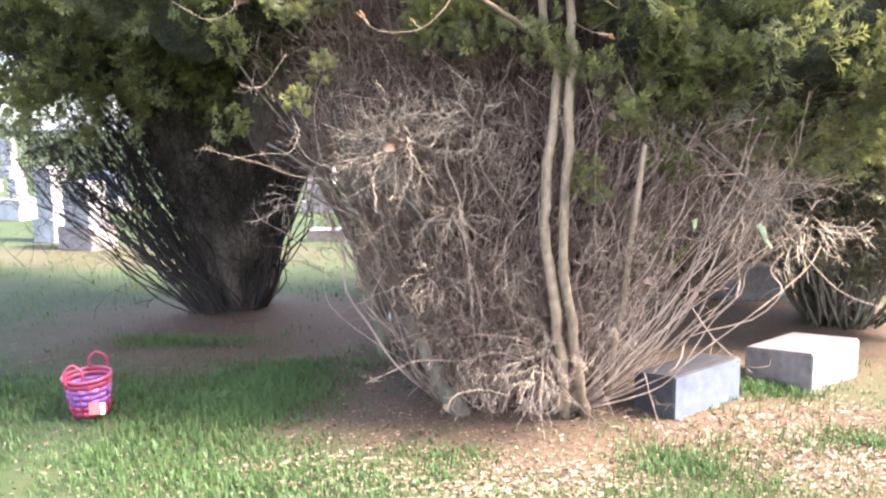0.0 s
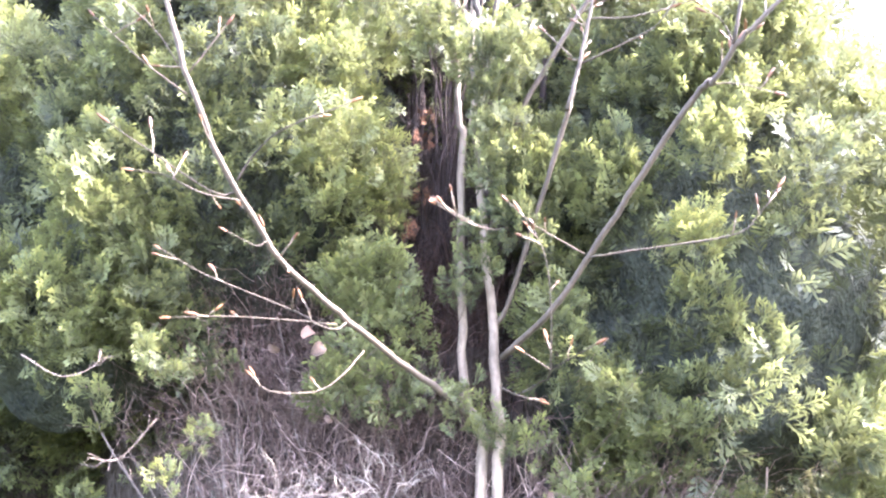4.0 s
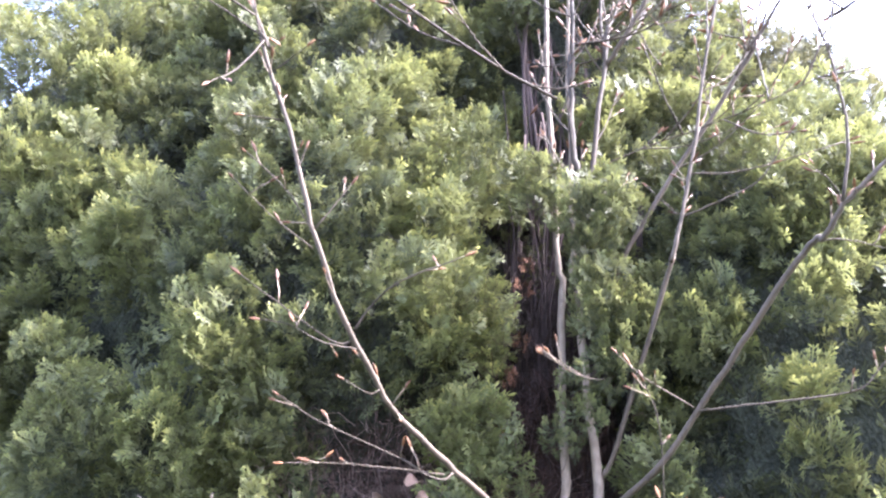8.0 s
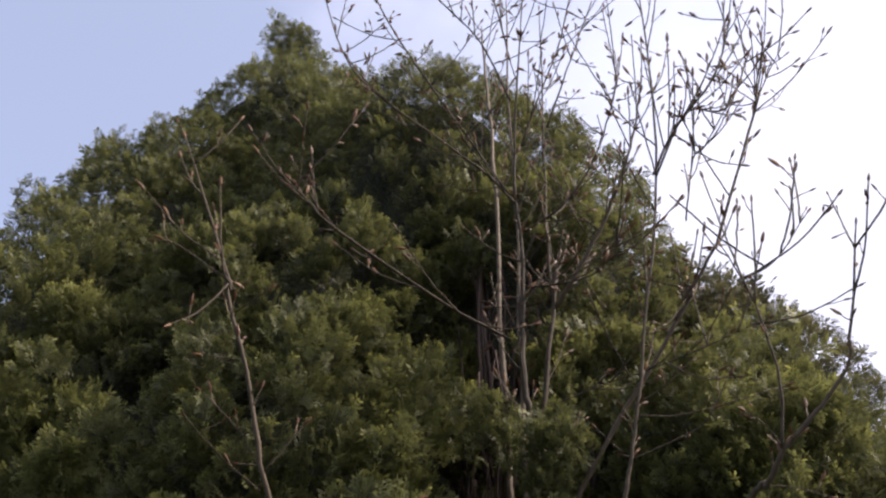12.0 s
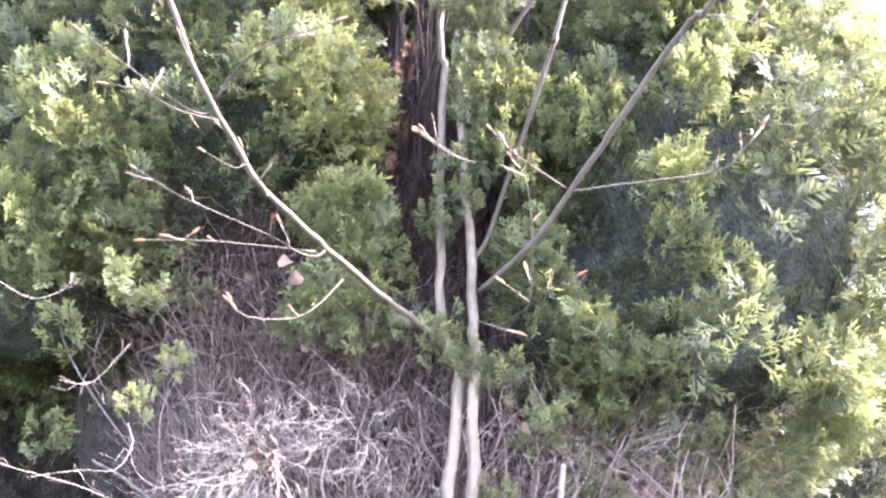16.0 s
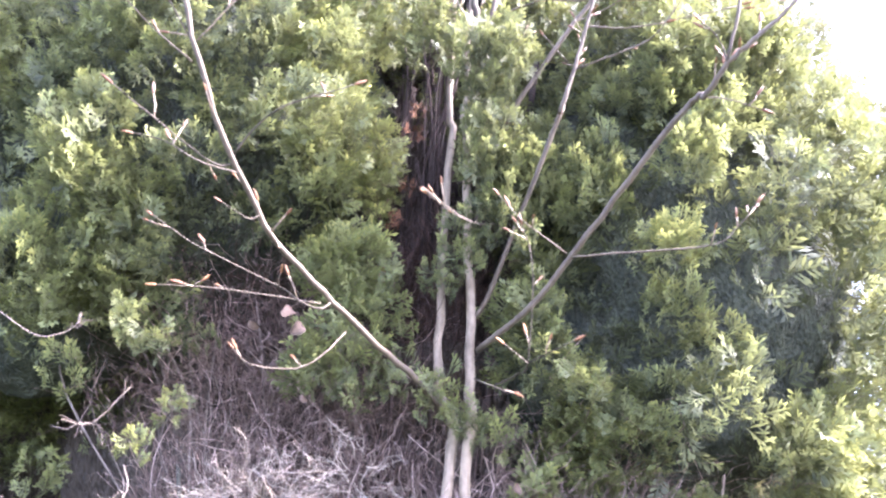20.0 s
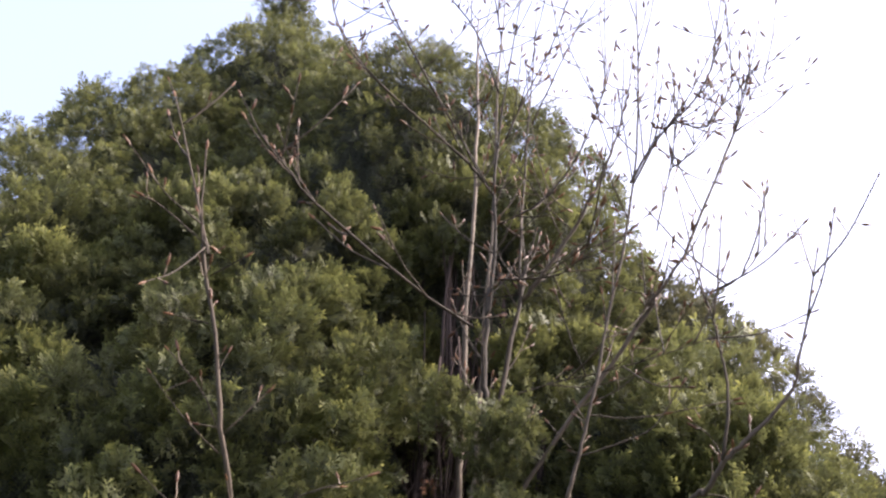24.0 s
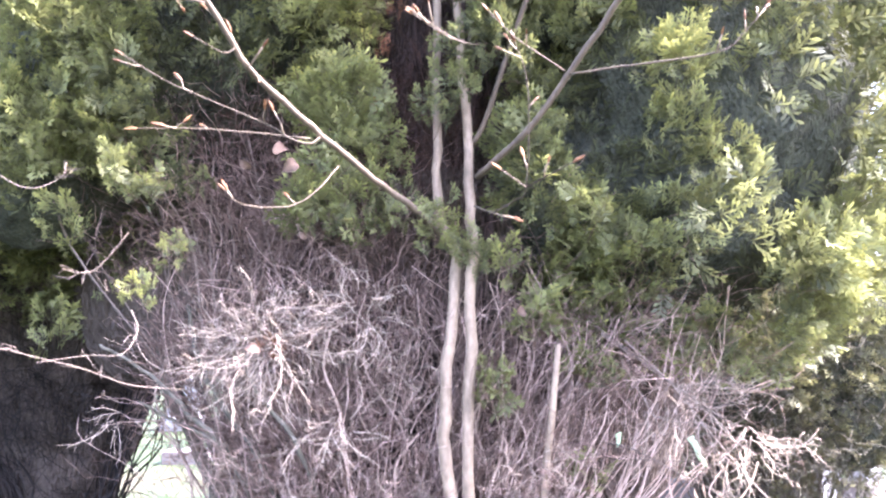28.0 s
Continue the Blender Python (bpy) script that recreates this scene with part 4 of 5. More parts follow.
sprigs(0.65, 1.05, (-0.95, 3.20, 2.02), (-0.95, 3.15, 1.63), (-0.84, 3.25, 1.77), (-1.05, 3.20, 2.09), (0.38, 3.40, 1.23), (0.85, 3.50, 1.27), (0.79, 3.60, 0.85), (-0.16, 3.40, 1.89), (0.44, 3.38, 1.72), (-0.31, 3.40, 1.99), (0.74, 3.20, 1.92), (0.54, 3.45, 1.48), (-1.43, 3.60, 1.51), (0.38, 3.40, 1.31), (0.37, 3.40, 1.20), (0.78, 3.50, 1.30), (0.85, 3.50, 1.28), (0.57, 3.45, 1.53), (0.62, 3.45, 1.59), (1.35, 3.60, 1.51), (1.37, 3.60, 1.38), (1.44, 3.60, 1.26))
sprigs(0.65, 1.05, (1.09, 3.60, 1.42), (0.70, 3.45, 1.79), (-1.53, 3.45, 2.35), (-1.30, 3.45, 2.17), (-1.10, 3.45, 2.06), (-1.52, 3.45, 2.01), (-0.94, 3.45, 2.09), (-1.31, 3.45, 1.89), (-1.46, 3.45, 2.15), (-1.10, 3.45, 2.15), (-0.80, 3.45, 2.08), (0.14, 3.36, 1.92), (0.20, 3.36, 1.90), (0.16, 3.36, 1.83), (0.29, 3.36, 1.80), (0.34, 3.36, 1.74), (0.24, 3.36, 2.57), (0.25, 3.36, 2.47), (0.17, 3.36, 2.37), (-0.00, 3.36, 1.91), (0.59, 3.36, 1.92))
sprigs(0.8, 1.0, (-2.22, 3.38, 2.77), (-1.98, 3.38, 2.56), (-2.12, 3.38, 2.41), (-1.8, 3.38, 2.34), (-1.55, 3.38, 2.32), (-1.36, 3.38, 2.39), (-1.15, 3.38, 2.3), (-1.4, 3.38, 2.2))
sprigs(0.8, 1.05, (-0.25, 3.44, 2.49), (-0.16, 3.44, 2.39), (-0.22, 3.44, 2.28), (-0.36, 3.42, 2.42), (-0.11, 3.44, 2.19), (-0.28, 3.42, 2.05), (-0.17, 3.42, 1.98), (-0.34, 3.42, 1.94), (-0.27, 3.46, 2.37))
sprigs(0.5, 0.74, (-0.06, 3.44, 2.33), (-0.04, 3.44, 2.16), (-0.08, 3.42, 1.92), (-0.23, 3.42, 1.87), (0.01, 3.42, 2.03), (0.18, 3.3, 2.34), (0.11, 3.3, 2.39), (0.24, 3.3, 1.8), (0.31, 3.3, 1.76))
sprigs(0.8, 1.0, (0.27, 3.28, 3.4), (0.36, 3.28, 3.33), (0.33, 3.28, 3.18), (0.37, 3.28, 3.04), (0.32, 3.28, 2.96), (0.36, 3.28, 2.86), (0.4, 3.3, 3.5), (0.43, 3.28, 3.41), (0.38, 3.3, 2.72), (0.42, 3.3, 2.58), (0.13, 3.5, 3.69), (0.05, 3.5, 3.72), (0.1, 3.5, 3.53))
sprigs(0.5, 0.74, (0.28, 3.28, 3.26), (0.26, 3.28, 3.06), (0.27, 3.28, 2.84), (0.25, 3.28, 2.62), (0.29, 3.3, 2.46), (0.2, 3.45, 3.6))
for spot, size in (((0.01, 3.57, 3.15), 0.5), ((-0.12, 3.5, 2.55), 0.5), ((0.0, 3.6, 2.9), 0.4), ((-0.05, 3.55, 2.7), 0.45), ((-0.1, 3.5, 2.42), 0.45), ((0.03, 3.6, 3.3), 0.4), ((-0.5, 3.36, 1.43), 0.36), ((-0.46, 3.34, 1.4), 0.3)):
    ob = part("rusty_spray", clump_mesh(int(rng.integers(THIN, len(CLUMPS))), RUST), None, main_tree, "rust-brown dead spray")
    ob.matrix_basis = clump_pose(np.array(spot), np.array((0, -0.7, 0.1)), size, rng)

rng = np.random.default_rng(6)
left_tree = thing("arborvitae", (-2.2, 5.9, 0), "dark shaded arborvitae, vase of bare stems under a dense green crown", "tree", "arborvitae row")
crown(left_tree, LEFT_TREE, MAIN, 0.3, 0.28, rng, LEAF, 1.45, lambda p: np.sum(((p - (-2.5, 4.9, 3.4)) / (0.5, 1.2, 0.4)) ** 2) > 1)
vase(left_tree, (-2.26, 5.92), (0.19, 0.19), (-2.35, 5.85), (0.95, 0.8), 2.2)
stems(left_tree, (-2.26, 5.9), (0.2, 0.2), (-2.45, 5.75), (1.35, 1.0), (1.4, 2.4), 170, rng, (0.004, 0.012), BARK_SHADED, crook=0.07, bow=1.05)
stems(left_tree, (-2.4, 5.85), (0.2, 0.25), (-3.5, 5.7), (0.7, 0.5), (1.0, 2.1), 110, rng, (0.003, 0.008), BARK_SHADED, crook=0.07, bow=1.0)
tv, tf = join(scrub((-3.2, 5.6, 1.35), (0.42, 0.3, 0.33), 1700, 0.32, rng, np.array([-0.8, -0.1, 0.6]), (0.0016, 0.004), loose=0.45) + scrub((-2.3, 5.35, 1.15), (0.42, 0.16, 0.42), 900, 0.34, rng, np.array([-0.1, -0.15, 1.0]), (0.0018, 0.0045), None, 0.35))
part("dead_growth", mesh_np("dead_growth", tv, tf), BARK_SHADED, left_tree, "fine twigs coloured dark for the shade under the crown", "stuff")

rng = np.random.default_rng(7)
right_tree = thing("arborvitae", (2.4, 5.8, 0), "arborvitae with sparse dull green lower sprays and dead twigs", "tree", "arborvitae row")
crown(right_tree, RIGHT_TREE, MAIN, 0.28, 0.29, rng, LEAF_DULL, 0.3)
vase(right_tree, (2.4, 5.85), (0.2, 0.2), (2.35, 5.85), (0.7, 0.6), 1.9)
# Dark mass added to stand in for the shade behind the low headstone.
part("thicket_shade_core", inner_mass([((1.65, 7.7, 0.7), (1.25, 0.4, 0.95))], 0.9, -0.02), INNER_SHADE, right_tree)
stems(right_tree, (2.45, 5.8), (0.3, 0.25), (2.4, 5.7), (0.9, 0.8), (1.4, 2.2), 130, rng, (0.003, 0.011), BARK_MOSSY, crook=0.06)
tv, tf = join(scrub((2.3, 5.2, 1.0), (0.35, 0.25, 0.32), 1500, 0.25, rng, np.array([0, -0.3, 0.3])))
part("dead_growth", mesh_np("dead_growth", tv, tf), BARK_MOSSY, right_tree, "fine dull grey-brown dead twigs", "stuff")

# ---- saplings ----
sapling = thing("sapling", (0.32, 3.42, 0), "bare twin-stemmed sapling, smooth tan bark and orange spring buds", "tree", "saplings")
branch("trunk", sapling, 0.029, 0.0032, (0.30, 3.60, -0.02), (0.27, 3.46, 0.38), (0.19, 3.42, 0.95), (0.19, 3.42, 1.23), (0.24, 3.46, 1.78), (0.18, 3.5, 1.95), (0.17, 3.52, 2.35), (0.19, 3.57, 3.11), (0.18, 3.60, 3.6), (0.17, 3.6, 5.84), (0.13, 3.55, 6.95), (0.12, 3.5, 7.37))
branch("trunk", sapling, 0.029, 0.0032, (0.40, 3.62, -0.01), (0.35, 3.47, 0.35), (0.27, 3.41, 0.93), (0.31, 3.42, 1.7), (0.3, 3.42, 2.08), (0.27, 3.45, 2.84), (0.25, 3.45, 3.3), (0.27, 3.45, 4.27), (0.31, 3.2, 7.74))
branch("branch", sapling, 0.018, 0.003, (0.27, 3.46, 3.49), (0.29, 3.44, 3.67), (0.27, 3.42, 3.92), (0.28, 3.4, 4.42), (0.28, 3.4, 4.21), (0.3, 3.36, 4.8), (0.29, 3.3, 5.49), (0.46, 3.1, 7.54))
branch("branch", sapling, 0.015, 0.003, (0.3, 3.5, 3.58), (0.36, 3.48, 3.76), (0.49, 3.42, 4.62), (0.46, 3.45, 4.45), (0.48, 3.4, 5.33), (0.55, 3.2, 7.1))
branch("branch", sapling, 0.012, 0.0025, (0.46, 3.45, 4.37), (0.58, 3.35, 4.52), (0.78, 3.25, 4.87), (0.9, 3.15, 5.14), (1.02, 3.1, 5.5), (1.12, 3, 5.96))
branch("branch", sapling, 0.0068, 0.003, (0.2, 3.4, 4.14), (-0.14, 3.1, 4.14), (-0.66, 2.75, 4.33), (-0.79, 2.65, 4.42), (-0.89, 2.6, 4.53))
branch("branch", sapling, 0.0068, 0.003, (0.31, 3.4, 5.13), (0.07, 3.25, 5.33), (-0.54, 3, 5.73), (-0.83, 2.95, 6.18), (-1.11, 2.9, 7.19))
branch("branch", sapling, 0.0068, 0.003, (0.26, 3.4, 5.23), (-0.18, 3.1, 5.85), (-0.46, 3, 6.38), (-0.74, 2.95, 7.08))
branch("branch", sapling, 0.006, 0.003, (0.29, 3.3, 6.09), (0.1, 3.2, 6.65), (-0.15, 3.1, 6.98), (-0.46, 3, 7.42))
branch("branch", sapling, 0.006, 0.003, (0.34, 3.3, 5.6), (0.46, 3.2, 5.95), (0.66, 3.1, 6.54), (0.82, 3, 7.33))
branch("branch", sapling, 0.006, 0.003, (0.32, 3.36, 4.89), (0.56, 3.25, 5.01), (0.76, 3.15, 5.3), (0.91, 3.05, 5.73), (0.99, 3, 6.09))
branch("branch", sapling, 0.006, 0.003, (0.3, 3.4, 4.49), (0.51, 3.3, 4.44), (0.68, 3.2, 4.43), (0.81, 3.1, 4.57))
branch("twig", sapling, 0.004, 0.002, (0.29, 3.4, 4.6), (0.44, 3.3, 4.79), (0.67, 3.25, 5.06))
branch("branch", sapling, 0.006, 0.003, (0.31, 3.3, 6.57), (0.24, 3.25, 7.12), (0.13, 3.15, 7.76))
branch("branch", sapling, 0.006, 0.003, (0.52, 3.35, 5.83), (0.68, 3.2, 6.27), (0.92, 3.1, 6.99))
branch("branch", sapling, 0.013, 0.003, (0.33, 3.42, 2.1), (0.54, 3.2, 2.27), (0.75, 2.98, 2.56), (0.94, 2.72, 2.82), (1.02, 2.6, 2.9), (1.02, 2.58, 2.88), (1.08, 2.48, 2.97), (1.17, 2.44, 3.05), (1.33, 2.4, 3.22), (1.39, 2.36, 3.35), (1.53, 2.25, 3.83))
branch("branch", sapling, 0.006, 0.002, (1.07, 2.48, 2.97), (1.11, 2.42, 3.19), (1.1, 2.38, 3.36), (1.07, 2.34, 3.55), (1, 2.3, 3.76))
branch("branch", sapling, 0.004, 0.002, (1.05, 2.34, 3.63), (1.18, 2.3, 3.68), (1.36, 2.25, 3.9))
branch("twig", sapling, 0.004, 0.002, (0.65, 3.08, 2.42), (0.81, 3, 2.42), (1.14, 2.9, 2.44), (1.24, 2.88, 2.51), (1.32, 2.87, 2.61))
branch("twig", sapling, 0.003, 0.0015, (0.64, 3.1, 2.44), (0.43, 2.85, 2.47), (0.32, 2.75, 2.53))
branch("twig", sapling, 0.003, 0.0015, (0.31, 3.35, 1.97), (0.37, 3.15, 1.91), (0.44, 3.1, 1.88))
branch("twig", sapling, 0.003, 0.0015, (0.37, 3.2, 1.92), (0.44, 3.1, 1.95), (0.47, 3, 1.99), (0.47, 2.9, 2.31), (0.42, 2.85, 2.46))
branch("twig", sapling, 0.0025, 0.0015, (0.47, 3, 1.98), (0.62, 2.9, 2.05))
branch("twig", sapling, 0.0025, 0.0015, (0.47, 3, 1.98), (0.37, 2.92, 2.03))
branch("twig", sapling, 0.003, 0.002, (0.37, 3.3, 2.62), (0.26, 3.2, 2.59), (0.07, 3, 2.63))
branch("twig", sapling, 0.003, 0.0015, (1.02, 2.58, 2.88), (1.1, 2.55, 2.86), (1.19, 2.5, 2.8))
branch("twig", sapling, 0.003, 0.0015, (1.08, 2.5, 2.99), (1.03, 2.45, 3.04), (0.95, 2.4, 3.07))
branch("branch", sapling, 0.009, 0.003, (0.3, 3.43, 2.23), (0.38, 3.38, 2.36), (0.61, 3.1, 3.03), (0.6, 3.02, 3.02), (0.66, 3, 3.22), (0.75, 2.98, 3.6), (1, 2.85, 4.8), (1.1, 2.75, 5.84), (1.15, 2.7, 6.75))
branch("branch", sapling, 0.0105, 0.003, (0.3, 3.45, 2.64), (0.4, 3.4, 2.99), (0.48, 3.3, 3.22), (0.89, 3.2, 3.85), (1.15, 3.1, 4.24), (1.07, 3.1, 4.15), (1.27, 3, 4.44), (1.61, 2.9, 5.23), (1.7, 2.85, 5.48), (1.76, 2.8, 5.76))
branch("branch", sapling, 0.006, 0.003, (1, 2.85, 4.8), (1.24, 2.8, 5.28), (1.45, 2.75, 5.25), (1.7, 2.72, 5.77))
branch("branch", sapling, 0.0068, 0.003, (0.99, 2.86, 4.82), (1.14, 2.8, 5.12), (1.4, 2.75, 5.47), (1.56, 2.72, 5.84), (1.64, 2.7, 6.26))
branch("branch", sapling, 0.004, 0.002, (1.61, 2.9, 5.23), (1.78, 2.88, 5.63), (1.99, 2.85, 6.01))
branch("branch", sapling, 0.004, 0.002, (1.15, 3, 4.61), (1.24, 2.9, 4.99), (1.3, 2.85, 5.03), (1.53, 2.8, 5.42))
branch("branch", sapling, 0.004, 0.002, (0.66, 3, 3.21), (0.82, 2.9, 3.24), (0.95, 2.85, 3.3), (1.08, 2.8, 3.49))
branch("branch", sapling, 0.004, 0.002, (0.71, 3, 3.42), (0.91, 2.9, 3.37), (1.3, 2.8, 3.44))
branch("branch", sapling, 0.004, 0.002, (0.39, 3.4, 3.72), (0.62, 3.25, 3.74), (0.83, 3.1, 3.73), (1.03, 3, 3.76), (1.36, 2.9, 3.87))
branch("twig", sapling, 0.003, 0.0015, (0.63, 3, 3.24), (0.56, 2.95, 3.28), (0.52, 2.95, 3.33))
branch("twig", sapling, 0.003, 0.002, (0.3, 3.2, 2.58), (0.21, 3.1, 2.57), (0.07, 2.95, 2.6))
branch("branch", sapling, 0.014, 0.003, (0.19, 3.5, 1.86), (0.09, 3.36, 1.95), (-0.04, 3.25, 2.03), (-0.25, 3, 2.17), (-0.4, 2.85, 2.28), (-0.51, 2.7, 2.4), (-0.67, 2.45, 2.72), (-0.78, 2.33, 3.1), (-0.93, 2.22, 3.54), (-0.91, 2.22, 3.53), (-1.25, 2.15, 4.32))
branch("twig", sapling, 0.004, 0.002, (-0.58, 2.6, 2.52), (-0.66, 2.55, 2.51), (-0.94, 2.4, 2.68))
branch("twig", sapling, 0.003, 0.0015, (-0.57, 2.6, 2.49), (-0.68, 2.52, 2.49), (-0.78, 2.5, 2.54), (-0.87, 2.45, 2.54))
branch("twig", sapling, 0.004, 0.002, (-0.58, 2.58, 2.55), (-0.52, 2.55, 2.63), (-0.41, 2.5, 2.7), (-0.2, 2.5, 2.79))
branch("twig", sapling, 0.004, 0.002, (-0.26, 2.98, 2.16), (-0.29, 2.95, 2.13), (-0.35, 2.92, 2.14), (-0.44, 2.9, 2.19), (-0.71, 2.8, 2.29), (-0.85, 2.7, 2.36))
branch("twig", sapling, 0.003, 0.0015, (-0.29, 2.96, 2.15), (-0.63, 2.9, 2.17), (-0.85, 2.85, 2.16))
branch("twig", sapling, 0.003, 0.002, (-0.2, 3.05, 2.07), (-0.27, 2.98, 1.97), (-0.36, 2.95, 1.91), (-0.51, 2.9, 1.91), (-0.57, 2.9, 1.96))
branch("twig", sapling, 0.0025, 0.0015, (-0.5, 2.7, 2.38), (-0.53, 2.68, 2.36), (-0.61, 2.62, 2.39))
branch("twig", sapling, 0.0035, 0.002, (-0.71, 2.4, 2.84), (-0.59, 2.38, 3.01))
branch("twig", sapling, 0.003, 0.002, (-0.72, 2.4, 2.85), (-0.81, 2.35, 2.98), (-0.95, 2.3, 3.1))
branch("twig", sapling, 0.003, 0.0015, (-0.71, 2.41, 2.78), (-0.84, 2.36, 2.87), (-0.99, 2.32, 3.01))
branch("twig", sapling, 0.003, 0.002, (-0.77, 2.34, 3.06), (-0.75, 2.33, 3.13))
branch("twig", sapling, 0.003, 0.0015, (-0.84, 2.3, 3.23), (-0.96, 2.25, 3.22))
branch("twig", sapling, 0.003, 0.002, (-0.88, 2.26, 3.42), (-0.77, 2.25, 3.52))
branch("twig", sapling, 0.003, 0.002, (-0.91, 2.22, 3.53), (-1.12, 2.15, 3.66), (-1.2, 2.12, 3.66))
branch("twig", sapling, 0.0025, 0.0015, (-1.25, 2.15, 4.32), (-1.3, 2.14, 4.41))
sapling_c = thing("sapling", (0.5, 3.6, 0), "broken-off tan sapling stem among dead twigs", "tree", "saplings")
branch("trunk", sapling_c, 0.02, 0.012, (0.51, 3.62, 0.13), (0.65, 3.45, 1.41))


# ---- gravestones ----
GRANITE = mottled("grey_granite", (0.135, 0.125, 0.123), (0.235, 0.222, 0.22), 14.0, 0.55, 0.15, 9.0, 0.5)
GRANITE_BLUE = mottled("polished_blue_grey_granite", (0.045, 0.051, 0.068), (0.080, 0.089, 0.115), 16.0, 0.4, 0.03, 9.0, 0.5)
GRANITE_DARK = mottled("dark_polished_granite", (0.015, 0.014, 0.016), (0.045, 0.042, 0.046), 22.0, 0.5, 0.03, 9.0, 0.5)
GRANITE_BROWN = mottled("brown_grey_granite", (0.10, 0.08, 0.076), (0.2, 0.168, 0.16), 18.0, 0.5, 0.12, 9.0, 0.4)
GRANITE_TOP = mottled("polished_mauve_granite", (0.075, 0.063, 0.064), (0.135, 0.117, 0.118), 20.0, 0.35, 0.05, 9.0, 0.5)
MARBLE = mottled("weathered_white_marble", (0.17, 0.165, 0.163), (0.29, 0.283, 0.28), 4.0, 0.7, 0.2, 9.0, 0.3)


def slab(width, depth, front, back, bevel=0.006):
    """A block with its foot at z = 0, front towards -y, whose top slopes from the front's height to the back's."""
    bm = bmesh.new()
    bmesh.ops.create_cube(bm, size=1)
    for v in bm.verts:
        h = front if v.co.y < 0 else back
        v.co = Vector((v.co.x * width, v.co.y * depth, h if v.co.z > 0 else -0.03))
    bmesh.ops.bevel(bm, geom=bm.edges[:], offset=bevel, segments=2, affect="EDGES")
    return bm


def marker(place, turn, width, depth, front, back, body, face_material, top_material, label):
    """A low slanted grave marker: rough-sided body, dressed face and polished top."""
    ob = thing("grave_marker", place, label, "gravestone", "low grave markers")
    m = pose(*place, 0, 0, turn)
    for name, bm, mat in (("body", slab(width, depth, front, back), body),):
        part(name, bm, mat, ob).matrix_basis = m
    face = bmesh.new()
    bmesh.ops.create_cube(face, size=1)
    for v in face.verts:
        v.co = Vector((v.co.x * (width - 0.014), v.co.y * 0.006 - depth / 2 - 0.001, front / 2 + v.co.z * (front - 0.014)))
    part("dressed_face", face, face_material, ob).matrix_basis = m
    top = bmesh.new()
    bmesh.ops.create_cube(top, size=1)
    slope = (back - front) / depth
    for v in top.verts:
        y = v.co.y * (depth - 0.014)
        v.co = Vector((v.co.x * (width - 0.014), y, (front + back) / 2 + y * slope + v.co.z * 0.006 + 0.001))
    part("polished_top", top, top_material, ob).matrix_basis = m
    return ob


marker((0.965, 3.885, 0.0), 43.5, 0.58, 0.26, 0.235, 0.20, GRANITE_DARK, GRANITE_BLUE, GRANITE_DARK, "blue-grey granite grave marker with dark polished top beside twigs")
marker((1.735, 4.455, 0.0), 43.5, 0.53, 0.42, 0.215, 0.17, GRANITE_BROWN, GRANITE, GRANITE_TOP, "brown-grey granite grave marker with pale face on bare soil")


def headstone(name, place, turn, base, shaft, top, body, base_material, label):
    """An upright stone: plinth, shaft and a shaped top ("round", "cap", "point" or "flat")."""
    ob = thing(name, place, label, "gravestone", "far gravestones")
    m = pose(*place, 0, 0, turn)
    lift = 0.0
    if base:
        part("plinth", slab(base[0], base[1], base[2], base[2], 0.012), base_material, ob).matrix_basis = m
        lift = base[2]
    if shaft:
        bm = bmesh.new()
        w, d, h = shaft
        rise = {"round": w * 0.28, "point": w * 0.55, "cap": 0.0, "flat": 0.0}[top]
        outline = [(-w / 2, 0), (w / 2, 0)]
        steps = 12
        for i in range(steps + 1):
            x = w / 2 - w * i / steps
            u = 1 - abs(2 * x / w)
            outline.append((x, h - rise + rise * (math.sqrt(max(0, 1 - (2 * x / w) ** 2)) if top == "round" else u)))
        fronts = [bm.verts.new((x, -d / 2, z + lift)) for x, z in outline]
        backs = [bm.verts.new((x, d / 2, z + lift)) for x, z in outline]
        bm.faces.new(fronts)
        bm.faces.new(backs[::-1])
        for i in range(len(outline)):
            k = (i + 1) % len(outline)
            bm.faces.new((fronts[k], fronts[i], backs[i], backs[k]))
        bmesh.ops.recalc_face_normals(bm, faces=bm.faces[:])
        part("shaft", bm, body, ob).matrix_basis = m
        if top == "cap":
            cap = slab(w * 1.2, d * 1.2, 0.07, 0.07, 0.012)
            part("cap", cap, body, ob).matrix_basis = m @ Matrix.Translation((0, 0, lift + h + 0.03))
    return ob


headstone("headstone", (-5.6, 9.35, 0), -20, (0.62, 0.42, 0.29), (0.45, 0.3, 0.58), "flat", GRANITE, GRANITE_BROWN, "brown-grey granite headstone on a dark plinth in the grass")
headstone("headstone", (-6.45, 10.0, 0), -20, (0.44, 0.36, 0.32), (0.32, 0.26, 0.6), "cap", MARBLE, MARBLE, "pale marble pedestal headstone with a square cap")
headstone("headstone", (-8.7, 12.6, 0), -20, (0.62, 0.45, 0.36), (0.22, 0.2, 0.35), "flat", MARBLE, MARBLE, "low white marble gravestone in the grass")
headstone("headstone", (-13.6, 18.6, 0), -20, (0.6, 0.5, 0.3), (0.32, 0.3, 0.8), "point", MARBLE, MARBLE, "white marble obelisk on a plinth")
headstone("headstone", (-17.2, 24.9, 0), -20, (0.6, 0.5, 0.3), (0.5, 0.22, 1.0), "round", MARBLE, MARBLE, "white round-topped marble headstone in the far grass")
headstone("headstone", (-7.9, 14.0, 0), -15, (0.95, 0.4, 0.2), (0.85, 0.24, 0.55), "round", GRANITE_BLUE, GRANITE, "wide blue-grey granite headstone with a curved top")
